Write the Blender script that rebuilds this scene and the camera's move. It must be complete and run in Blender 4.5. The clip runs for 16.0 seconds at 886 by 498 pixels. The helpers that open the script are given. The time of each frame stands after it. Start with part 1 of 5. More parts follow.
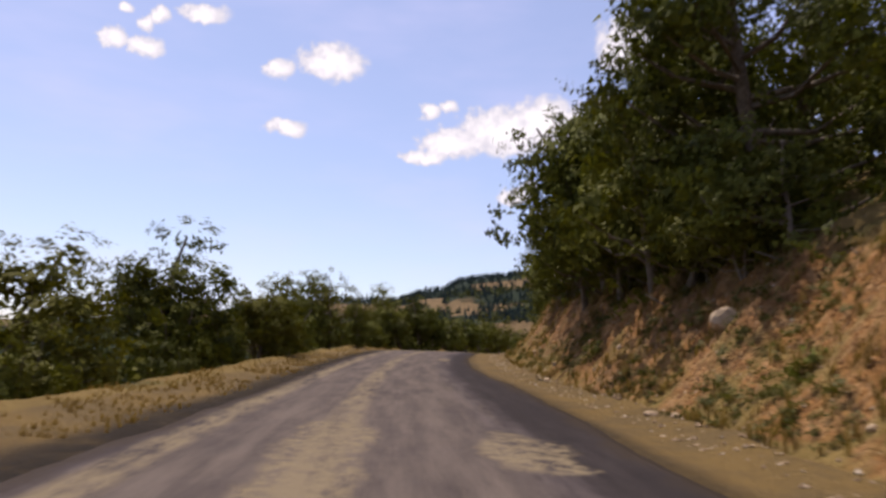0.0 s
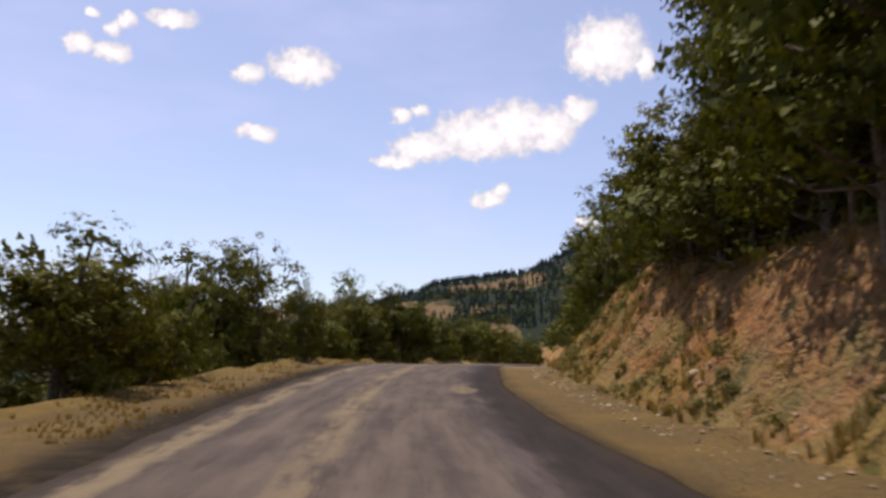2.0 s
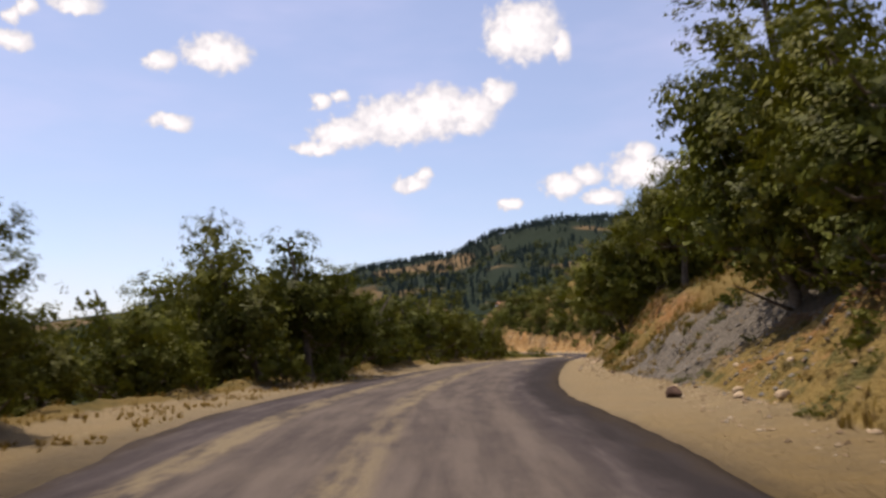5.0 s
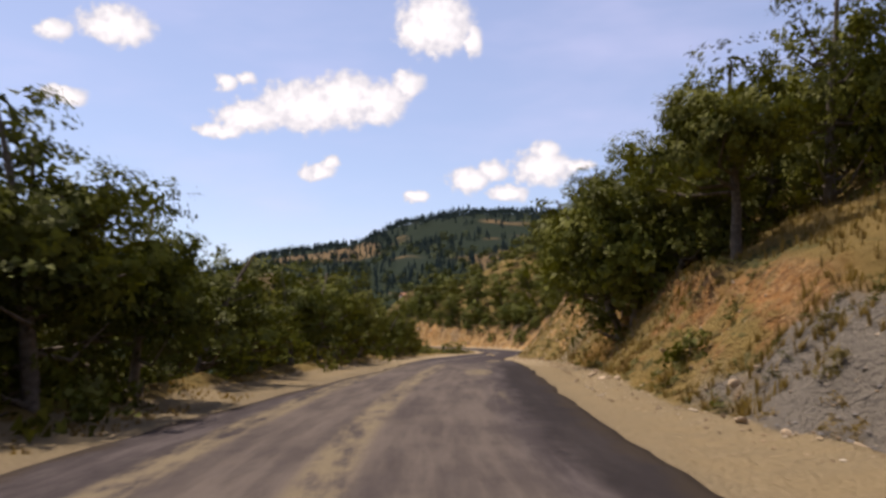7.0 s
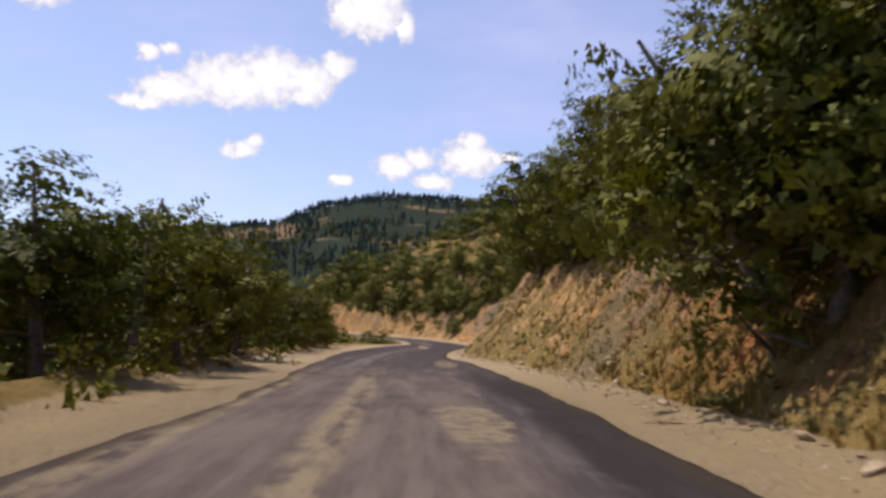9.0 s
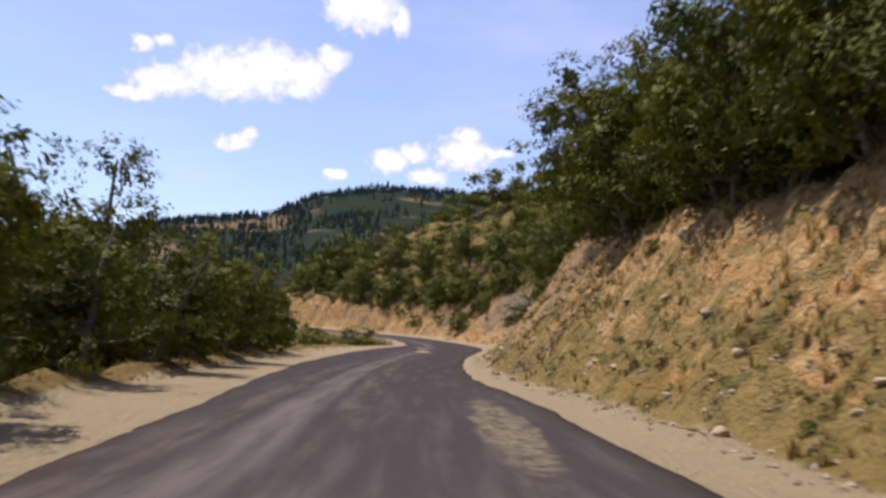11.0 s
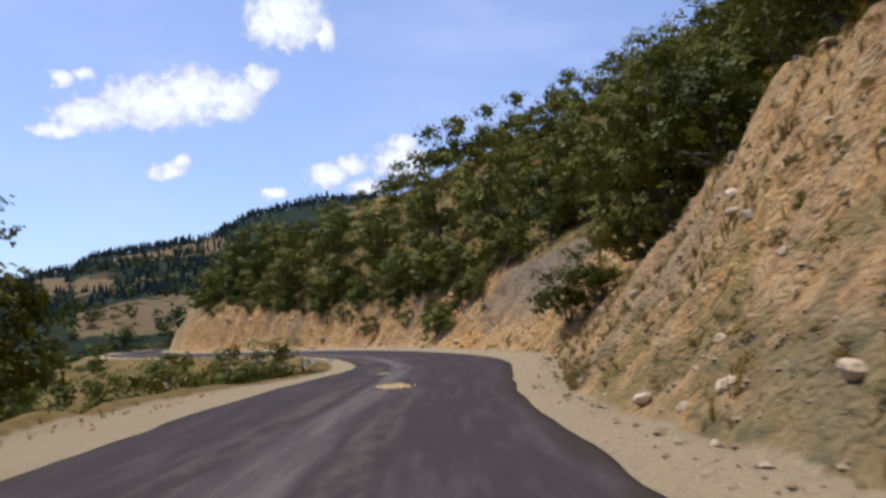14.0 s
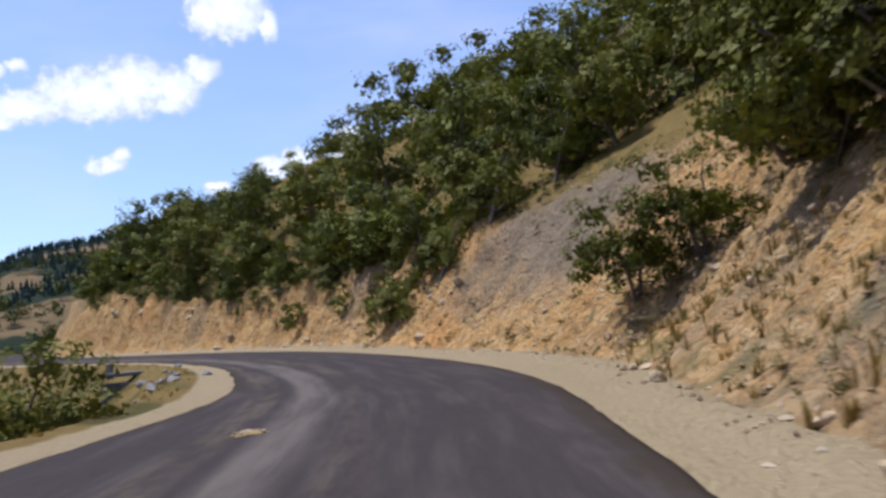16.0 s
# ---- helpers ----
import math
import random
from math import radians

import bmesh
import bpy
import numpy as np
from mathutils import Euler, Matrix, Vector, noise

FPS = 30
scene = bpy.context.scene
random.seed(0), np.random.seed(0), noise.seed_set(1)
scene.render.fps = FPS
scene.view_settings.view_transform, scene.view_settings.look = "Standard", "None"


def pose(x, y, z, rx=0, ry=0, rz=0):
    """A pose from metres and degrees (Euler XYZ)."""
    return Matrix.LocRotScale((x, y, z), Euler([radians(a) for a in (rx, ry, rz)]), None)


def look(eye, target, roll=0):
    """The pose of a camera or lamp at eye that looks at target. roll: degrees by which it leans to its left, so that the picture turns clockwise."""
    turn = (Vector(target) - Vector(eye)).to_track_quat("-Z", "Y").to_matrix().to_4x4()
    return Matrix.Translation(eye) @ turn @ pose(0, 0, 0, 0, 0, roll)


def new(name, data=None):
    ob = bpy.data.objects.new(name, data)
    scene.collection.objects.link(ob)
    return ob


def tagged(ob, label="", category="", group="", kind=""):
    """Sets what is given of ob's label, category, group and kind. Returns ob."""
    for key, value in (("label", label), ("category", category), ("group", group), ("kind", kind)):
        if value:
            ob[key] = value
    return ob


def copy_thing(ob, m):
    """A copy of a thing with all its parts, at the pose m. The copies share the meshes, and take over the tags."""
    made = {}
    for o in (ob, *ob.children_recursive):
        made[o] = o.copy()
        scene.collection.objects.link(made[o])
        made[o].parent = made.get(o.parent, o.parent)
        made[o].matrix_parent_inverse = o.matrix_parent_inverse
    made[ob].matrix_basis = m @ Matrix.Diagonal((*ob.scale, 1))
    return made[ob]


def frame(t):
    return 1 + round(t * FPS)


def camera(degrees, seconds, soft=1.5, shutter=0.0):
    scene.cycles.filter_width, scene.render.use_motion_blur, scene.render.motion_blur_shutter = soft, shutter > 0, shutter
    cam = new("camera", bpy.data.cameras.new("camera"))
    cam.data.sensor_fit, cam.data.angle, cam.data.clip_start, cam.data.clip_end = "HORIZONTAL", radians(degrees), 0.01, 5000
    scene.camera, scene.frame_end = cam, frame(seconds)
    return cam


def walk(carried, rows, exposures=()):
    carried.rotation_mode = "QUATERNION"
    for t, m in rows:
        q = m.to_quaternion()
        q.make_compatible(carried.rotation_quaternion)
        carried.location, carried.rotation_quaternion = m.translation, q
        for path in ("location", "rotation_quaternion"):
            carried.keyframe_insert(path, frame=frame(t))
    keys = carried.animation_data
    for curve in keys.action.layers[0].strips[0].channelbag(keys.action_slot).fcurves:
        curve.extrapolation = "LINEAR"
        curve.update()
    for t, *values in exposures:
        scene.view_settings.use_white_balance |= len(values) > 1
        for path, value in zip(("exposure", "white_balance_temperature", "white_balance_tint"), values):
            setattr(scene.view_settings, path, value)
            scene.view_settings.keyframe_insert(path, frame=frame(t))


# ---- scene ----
cam = camera(58.0, 16.0, soft=2.9, shutter=0.3)
EXPOSURE, SKY, SUNPOWER = 0.27, 0.121, 5.0
PATH = [
    (0, (0.003, -0.001, 1.347), (0.028, 1.982, 1.604), 2.13),
    (0.5, (-0.203, 5.414, 1.433), (-0.158, 7.398, 1.682), 1.34),
    (1, (-0.389, 10.367, 1.549), (-0.327, 12.35, 1.805), 1.35),
    (1.5, (-0.486, 15.056, 1.681), (-0.411, 17.037, 1.941), 1.08),
    (2, (-0.674, 20.056, 1.753), (-0.582, 22.035, 2.021), 1.14),
    (2.5, (-0.78, 24.683, 1.84), (-0.668, 26.662, 2.108), 0.38),
    (3, (-0.838, 29.182, 1.919), (-0.709, 31.16, 2.186), 0.54),
    (3.5, (-0.821, 33.482, 2.043), (-0.664, 35.461, 2.292), -0.99),
    (4, (-0.754, 37.711, 2.177), (-0.568, 39.687, 2.418), -1.21),
    (4.5, (-0.53, 41.673, 2.349), (-0.302, 43.646, 2.584), -1.40),
    (5, (-0.174, 45.483, 2.517), (0.104, 47.45, 2.747), -1.53),
    (5.5, (0.288, 49.255, 2.64), (0.623, 51.214, 2.864), -1.57),
    (6, (0.831, 53.104, 2.677), (1.225, 55.053, 2.895), -1.47),
    (6.5, (1.312, 57.244, 2.697), (1.771, 59.181, 2.895), -0.56),
    (7, (1.982, 60.956, 2.636), (2.494, 62.878, 2.841), -0.22),
    (7.5, (2.731, 65.007, 2.575), (3.298, 66.915, 2.776), 0.67),
    (8, (3.696, 68.84, 2.556), (4.309, 70.734, 2.747), 1.37),
    (8.5, (4.821, 73.072, 2.557), (5.485, 74.949, 2.741), 1.81),
    (9, (5.963, 77.145, 2.559), (6.662, 79.01, 2.736), 2.03),
    (9.5, (7.277, 81.338, 2.569), (7.987, 83.2, 2.743), 2.30),
    (10, (8.724, 85.713, 2.568), (9.434, 87.575, 2.738), 2.53),
    (10.5, (10.267, 90.33, 2.534), (10.974, 92.193, 2.702), 2.63),
    (11, (11.867, 95.248, 2.446), (12.581, 97.109, 2.611), 2.51),
    (11.5, (13.424, 100.209, 2.304), (14.15, 102.066, 2.465), 1.81),
    (12, (15.101, 105.426, 2.204), (15.843, 107.276, 2.362), 0.83),
    (12.5, (16.907, 110.233, 2.079), (17.663, 112.077, 2.241), 0.93),
    (13, (18.503, 114.951, 1.927), (19.283, 116.786, 2.09), 0.45),
    (13.5, (20.062, 119.366, 1.769), (20.869, 121.188, 1.94), -1.79),
    (14, (21.699, 123.213, 1.678), (22.534, 125.021, 1.856), -3.71),
    (14.5, (23.391, 127.428, 1.626), (24.27, 129.217, 1.794), -3.02),
    (15, (25.037, 131.088, 1.603), (25.954, 132.856, 1.779), -3.04),
    (15.5, (26.523, 134.404, 1.521), (27.464, 136.161, 1.684), -3.43),
    (16, (28.195, 138.05, 1.383), (29.147, 139.803, 1.532), -4.76),
]

walk(cam, [(t, look(eye, target, roll)) for t, eye, target, roll in PATH], exposures=[(0, EXPOSURE, 6480, 20), (3.5, EXPOSURE - 0.04, 6680, 15), (6, EXPOSURE, 6700, 15), (8.5, EXPOSURE, 6350, 18), (11, EXPOSURE + 0.09, 5950, 16), (12.5, EXPOSURE + 0.05, 5780, 15), (14, EXPOSURE - 0.07, 5600, 12), (16, EXPOSURE + 0.07, 5420, 11)])

# ---------------------------------------------------------------- world, sun
SUN_AZ, SUN_EL = -32.0, 64.0  # degrees right of +y, degrees up
rng = np.random.default_rng(7)
D2R = math.pi / 180


class Graph:
    """A small helper that strings shader nodes together."""

    def __init__(self, tree):
        self.tree = tree

    def node(self, kind, **sets):
        n = self.tree.nodes.new(kind)
        for key, value in sets.items():
            if key == "operation":
                n.operation = value
            elif key == "blend_type":
                n.blend_type = value
            elif key == "data_type":
                n.data_type = value
        return n

    def feed(self, socket, value):
        if isinstance(value, bpy.types.NodeSocket):
            self.tree.links.new(value, socket)
        else:
            socket.default_value = value

    def math(self, op, a, b=0.0, clamp=False):
        n = self.node("ShaderNodeMath", operation=op)
        n.use_clamp = clamp
        self.feed(n.inputs[0], a)
        self.feed(n.inputs[1], b)
        return n.outputs[0]

    def vec(self, op, a, b=(0, 0, 0)):
        n = self.node("ShaderNodeVectorMath", operation=op)
        self.feed(n.inputs[0], a)
        self.feed(n.inputs[1], b)
        return n.outputs["Value"] if op in ("LENGTH", "DOT_PRODUCT") else n.outputs[0]

    def noise(self, where, scale, detail=4.0, rough=0.55, warp=0.0):
        n = self.node("ShaderNodeTexNoise")
        self.feed(n.inputs["Vector"], where)
        n.inputs["Scale"].default_value = scale
        n.inputs["Detail"].default_value = detail
        n.inputs["Roughness"].default_value = rough
        n.inputs["Distortion"].default_value = warp
        return n.outputs["Fac"]

    def ramp(self, fac, *stops):
        n = self.node("ShaderNodeValToRGB")
        while len(n.color_ramp.elements) < len(stops):
            n.color_ramp.elements.new(0.5)
        for e, (p, c) in zip(n.color_ramp.elements, stops):
            e.position = p
            e.color = (c, c, c, 1) if isinstance(c, (int, float)) else (*c, 1)
        self.feed(n.inputs[0], fac)
        return n.outputs[0]

    def step(self, fac, lo, hi, a=0.0, b=1.0):
        n = self.node("ShaderNodeMapRange")
        n.interpolation_type = "SMOOTHSTEP"
        self.feed(n.inputs[0], fac)
        for i, v in enumerate((lo, hi, a, b)):
            n.inputs[i + 1].default_value = v
        return n.outputs[0]

    def mix(self, fac, a, b, mode="MIX"):
        n = self.node("ShaderNodeMix", data_type="RGBA", blend_type=mode)
        self.feed(n.inputs[0], fac)
        for s, v in ((n.inputs[6], a), (n.inputs[7], b)):
            self.feed(s, (*v, 1) if isinstance(v, tuple) and len(v) == 3 else v)
        return n.outputs[2]


def make_world():
    world = bpy.data.worlds.new("sky")
    scene.world = world
    world.use_nodes = True
    g = Graph(world.node_tree)
    g.tree.nodes.clear()
    sky = g.node("ShaderNodeTexSky")
    sky.sky_type, sky.sun_disc = "NISHITA", False
    sky.sun_elevation, sky.sun_rotation = SUN_EL * D2R, SUN_AZ * D2R
    sky.altitude, sky.air_density, sky.dust_density, sky.ozone_density = 900, 1.0, 1.3, 2.0
    way = g.node("ShaderNodeTexCoord").outputs["Generated"]
    part = g.node("ShaderNodeSeparateXYZ")
    g.feed(part.inputs[0], way)
    az = g.math("MULTIPLY", g.math("ARCTAN2", part.outputs[0], part.outputs[1]), 1 / D2R)
    el = g.math("MULTIPLY", g.math("ARCSINE", part.outputs[2]), 1 / D2R)
    at = g.node("ShaderNodeCombineXYZ")
    g.feed(at.inputs[0], az)
    g.feed(at.inputs[1], el)
    wob = g.node("ShaderNodeTexNoise")
    g.feed(wob.inputs["Vector"], at.outputs[0])
    wob.inputs["Scale"].default_value, wob.inputs["Detail"].default_value = 0.75, 3
    shift = g.vec("MULTIPLY", g.vec("SUBTRACT", wob.outputs["Color"], (0.5, 0.5, 0.5)), (1.5, 1.1, 0))
    where = g.vec("ADD", at.outputs[0], shift)
    # cumulus puffs: azimuth, elevation, half width, half height in degrees
    clouds = []
    clouds += [(-0.94, 13.6, 1.9, 0.5), (0.97, 14.6, 2.4, 1.0), (4.93, 15.5, 3.6, 1.5), (7.76, 16.1, 2.8, 1.6), (10.3, 15.9, 2.0, 1.3), (12.3, 17.2, 1.2, 0.9)]
    clouds += [(-0.55, 16.78, 0.8, 0.5), (0.73, 17.13, 0.7, 0.38)]
    clouds += [(14.38, 21.33, 2.8, 1.9), (13.1, 20.76, 1.7, 1.0), (17.2, 20.2, 0.75, 0.95)]
    clouds += [(5.8, 10.99, 1.35, 0.5), (6.79, 11.57, 0.7, 0.5), (12.99, 9.28, 0.85, 0.4)]
    clouds += [(-11.0, 15.0, 1.4, 0.6), (-8.0, 19.8, 2.5, 1.05), (-11.7, 18.9, 1.1, 0.6)]
    clouds += [(16.81, 10.56, 1.6, 0.8), (18.46, 11.14, 1.2, 0.7), (22.13, 11.26, 2.2, 1.1), (22.35, 12.44, 1.1, 0.7), (19.67, 9.51, 1.4, 0.55), (24.55, 11.38, 1.2, 0.4)]
    clouds += [(-22.9, 19.5, 1.0, 0.6), (-21.0, 19.2, 1.35, 0.6), (-20.2, 21.3, 0.6, 0.6), (-20.9, 20.7, 0.5, 0.5), (-17.2, 21.9, 1.7, 0.55), (-22.3, 21.4, 0.5, 0.35)]
    best = None
    for a, e, ra, re in clouds:
        off = g.vec("MULTIPLY", g.vec("SUBTRACT", where, (a, e + 0.3, 0)), (0.92 / ra, 0.80 / re, 0))
        puff = g.math("SUBTRACT", 1.25, g.vec("LENGTH", off))
        best = puff if best is None else g.math("MAXIMUM", best, puff)
    fine = g.noise(at.outputs[0], 1.5, 5.0, 0.5)
    body = g.math("ADD", best, g.math("MULTIPLY", g.math("SUBTRACT", fine, 0.5), 0.75))
    cover = g.step(body, 0.12, 0.55)
    shade = g.step(g.math("ADD", body, g.math("MULTIPLY", fine, 0.6)), 0.5, 1.4)
    white = g.mix(shade, (5.0, 4.95, 5.3), (7.6, 7.4, 7.4))
    veil = g.step(g.noise(g.vec("MULTIPLY", at.outputs[0], (0.05, 0.16, 0)), 1.0, 4.0), 0.40, 0.85, 0.20, 0.50)
    hazy = g.mix(veil, sky.outputs[0], (5.7, 5.45, 7.4))
    colour = g.mix(cover, hazy, white)
    back = g.node("ShaderNodeBackground")
    g.feed(back.inputs[0], colour)
    back.inputs[1].default_value = SKY
    out = g.node("ShaderNodeOutputWorld")
    g.feed(out.inputs[0], back.outputs[0])


make_world()
sun_data = bpy.data.lights.new("sun", "SUN")
sun_data.energy, sun_data.angle, sun_data.color = SUNPOWER, 0.5 * D2R, (1.0, 0.93, 0.82)
sun = new("sun", sun_data)
sun_way = Vector((math.sin(SUN_AZ * D2R) * math.cos(SUN_EL * D2R), math.cos(SUN_AZ * D2R) * math.cos(SUN_EL * D2R), math.sin(SUN_EL * D2R)))
sun.matrix_world = look(sun_way * 300, (0, 0, 0))


# ---------------------------------------------------------------- materials
def material(name):
    m = bpy.data.materials.new(name)
    m.use_nodes = True
    g = Graph(m.node_tree)
    bsdf = m.node_tree.nodes["Principled BSDF"]
    place = g.node("ShaderNodeNewGeometry").outputs["Position"]
    return m, g, bsdf, place


def bump(g, bsdf, height, strength, distance):
    n = g.node("ShaderNodeBump")
    n.inputs["Strength"].default_value, n.inputs["Distance"].default_value = strength, distance
    g.feed(n.inputs["Height"], height)
    g.feed(bsdf.inputs["Normal"], n.outputs[0])


def attribute(g, name):
    n = g.node("ShaderNodeAttribute")
    n.attribute_name = name
    return n


def ground_material():
    m, g, b, p = material("hillside_soil")
    zone = g.node("ShaderNodeSeparateColor")
    g.feed(zone.inputs[0], attribute(g, "zone").outputs["Color"])
    verge, cut, wood = zone.outputs
    n1, n2, n3 = g.noise(p, 0.35, 5), g.noise(p, 2.2, 6, 0.65), g.noise(p, 14.0, 4, 0.7)
    n4 = g.noise(p, 0.8, 5, 0.6)
    grass = g.mix(n2, (0.13, 0.092, 0.032), (0.31, 0.215, 0.075))
    grass = g.mix(g.step(n1, 0.52, 0.66, 0, 0.8), grass, (0.075, 0.075, 0.024))
    gravel = g.mix(n3, (0.08, 0.055, 0.022), (0.26, 0.185, 0.085))
    gravel = g.mix(g.step(n4, 0.42, 0.62, 0, 0.6), gravel, (0.25, 0.165, 0.055))
    gravel = g.mix(g.step(g.noise(p, 40.0, 3, 0.6), 0.52, 0.70, 0, 0.75), gravel, (0.075, 0.052, 0.028))
    gravel = g.mix(g.math("MULTIPLY", attribute(g, "edge").outputs["Fac"], g.step(n2, 0.25, 0.55, 0.7, 1.0)), gravel, (0.032, 0.025, 0.018))
    warp = g.node("ShaderNodeTexNoise")
    g.feed(warp.inputs["Vector"], p)
    warp.inputs["Scale"].default_value = 3.0
    relief = g.math("ADD", g.math("MULTIPLY", n2, 0.6), g.math("ADD", g.math("MULTIPLY", n3, 0.5), g.math("MULTIPLY", g.noise(p, 5.0, 5, 0.7), 0.6)))
    earth = g.mix(n2, (0.18, 0.092, 0.033), (0.47, 0.275, 0.112))
    earth = g.mix(g.step(g.noise(p, 3.0, 5, 0.7), 0.53, 0.66, 0, 0.6), earth, (0.36, 0.25, 0.14))
    earth = g.mix(g.step(n3, 0.48, 0.72, 0, 0.55), earth, (0.11, 0.058, 0.025))
    raw = g.math("MULTIPLY", cut, g.math("SUBTRACT", 1.0, verge), True)
    for scale, share in ((2.6, 0.35), (7.5, 0.5)):
        cell = g.node("ShaderNodeTexVoronoi")
        g.feed(cell.inputs["Vector"], g.vec("ADD", p, g.vec("MULTIPLY", g.vec("SUBTRACT", warp.outputs["Color"], (0.5, 0.5, 0.5)), (0.5, 0.5, 0.5))))
        cell.inputs["Scale"].default_value = scale
        tone = g.node("ShaderNodeSeparateColor")
        g.feed(tone.inputs[0], cell.outputs["Color"])
        earth = g.mix(g.math("MULTIPLY", g.step(tone.outputs[0], 0.62, 0.9), share), earth, (0.40, 0.29, 0.165))
        earth = g.mix(g.math("MULTIPLY", g.step(tone.outputs[1], 0.66, 0.9), share), earth, (0.10, 0.06, 0.03))
        relief = g.math("SUBTRACT", relief, g.math("MULTIPLY", g.math("MULTIPLY", cell.outputs["Distance"], 0.5), raw))
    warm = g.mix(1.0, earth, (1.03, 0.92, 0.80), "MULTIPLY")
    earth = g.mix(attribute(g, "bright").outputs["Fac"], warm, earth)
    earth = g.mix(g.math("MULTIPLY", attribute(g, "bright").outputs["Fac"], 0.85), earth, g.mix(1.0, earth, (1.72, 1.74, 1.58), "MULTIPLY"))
    weeds = g.mix(n3, (0.15, 0.11, 0.034), (0.34, 0.25, 0.085))
    weeds = g.mix(g.step(g.noise(p, 1.7, 4, 0.6), 0.5, 0.66), weeds, (0.075, 0.085, 0.026))
    lush = attribute(g, "lush").outputs["Fac"]
    earth = g.mix(g.step(g.math("ADD", n4, g.math("MULTIPLY", g.math("SUBTRACT", lush, 0.5), 0.42)), 0.44, 0.60, 0, 0.85), earth, weeds)
    tint = attribute(g, "rock").outputs["Fac"]
    scree = g.mix(g.math("ADD", g.math("MULTIPLY", n3, 0.6), g.math("MULTIPLY", n2, 0.4)), (0.10, 0.087, 0.070), (0.29, 0.252, 0.205))
    earth = g.mix(g.step(g.noise(p, 0.16, 3), 0.55, 0.68, 0, 0.6), earth, g.mix(1.0, earth, (1.12, 0.86, 0.66), "MULTIPLY"))
    earth = g.mix(tint, earth, scree)
    pale = attribute(g, "pale").outputs["Fac"]
    gravel = g.mix(pale, gravel, g.mix(n3, (0.24, 0.185, 0.105), (0.54, 0.425, 0.265)))
    colour = g.mix(cut, grass, earth)
    colour = g.mix(g.step(g.math("ADD", verge, g.math("MULTIPLY", g.math("SUBTRACT", n2, 0.5), 0.7)), 0.35, 0.6), colour, gravel)
    far = g.mix(g.step(g.math("ADD", g.noise(g.vec("MULTIPLY", p, (1, 1, 3)), 0.011, 5, 0.6), g.math("MULTIPLY", attribute(g, "clear").outputs["Fac"], 1.5)), 0.61, 0.70), (0.016, 0.026, 0.014), g.mix(g.noise(p, 0.06, 5, 0.7), (0.07, 0.052, 0.028), (0.24, 0.165, 0.08)))
    colour = g.mix(wood, colour, far)
    colour = g.mix(1.0, colour, (0.77, 0.745, 0.715), "MULTIPLY")
    g.feed(b.inputs["Base Color"], colour)
    b.inputs["Roughness"].default_value = 0.95
    b.inputs["Specular IOR Level"].default_value = 0.06
    bump(g, b, relief, 1.0, 0.17)
    return m


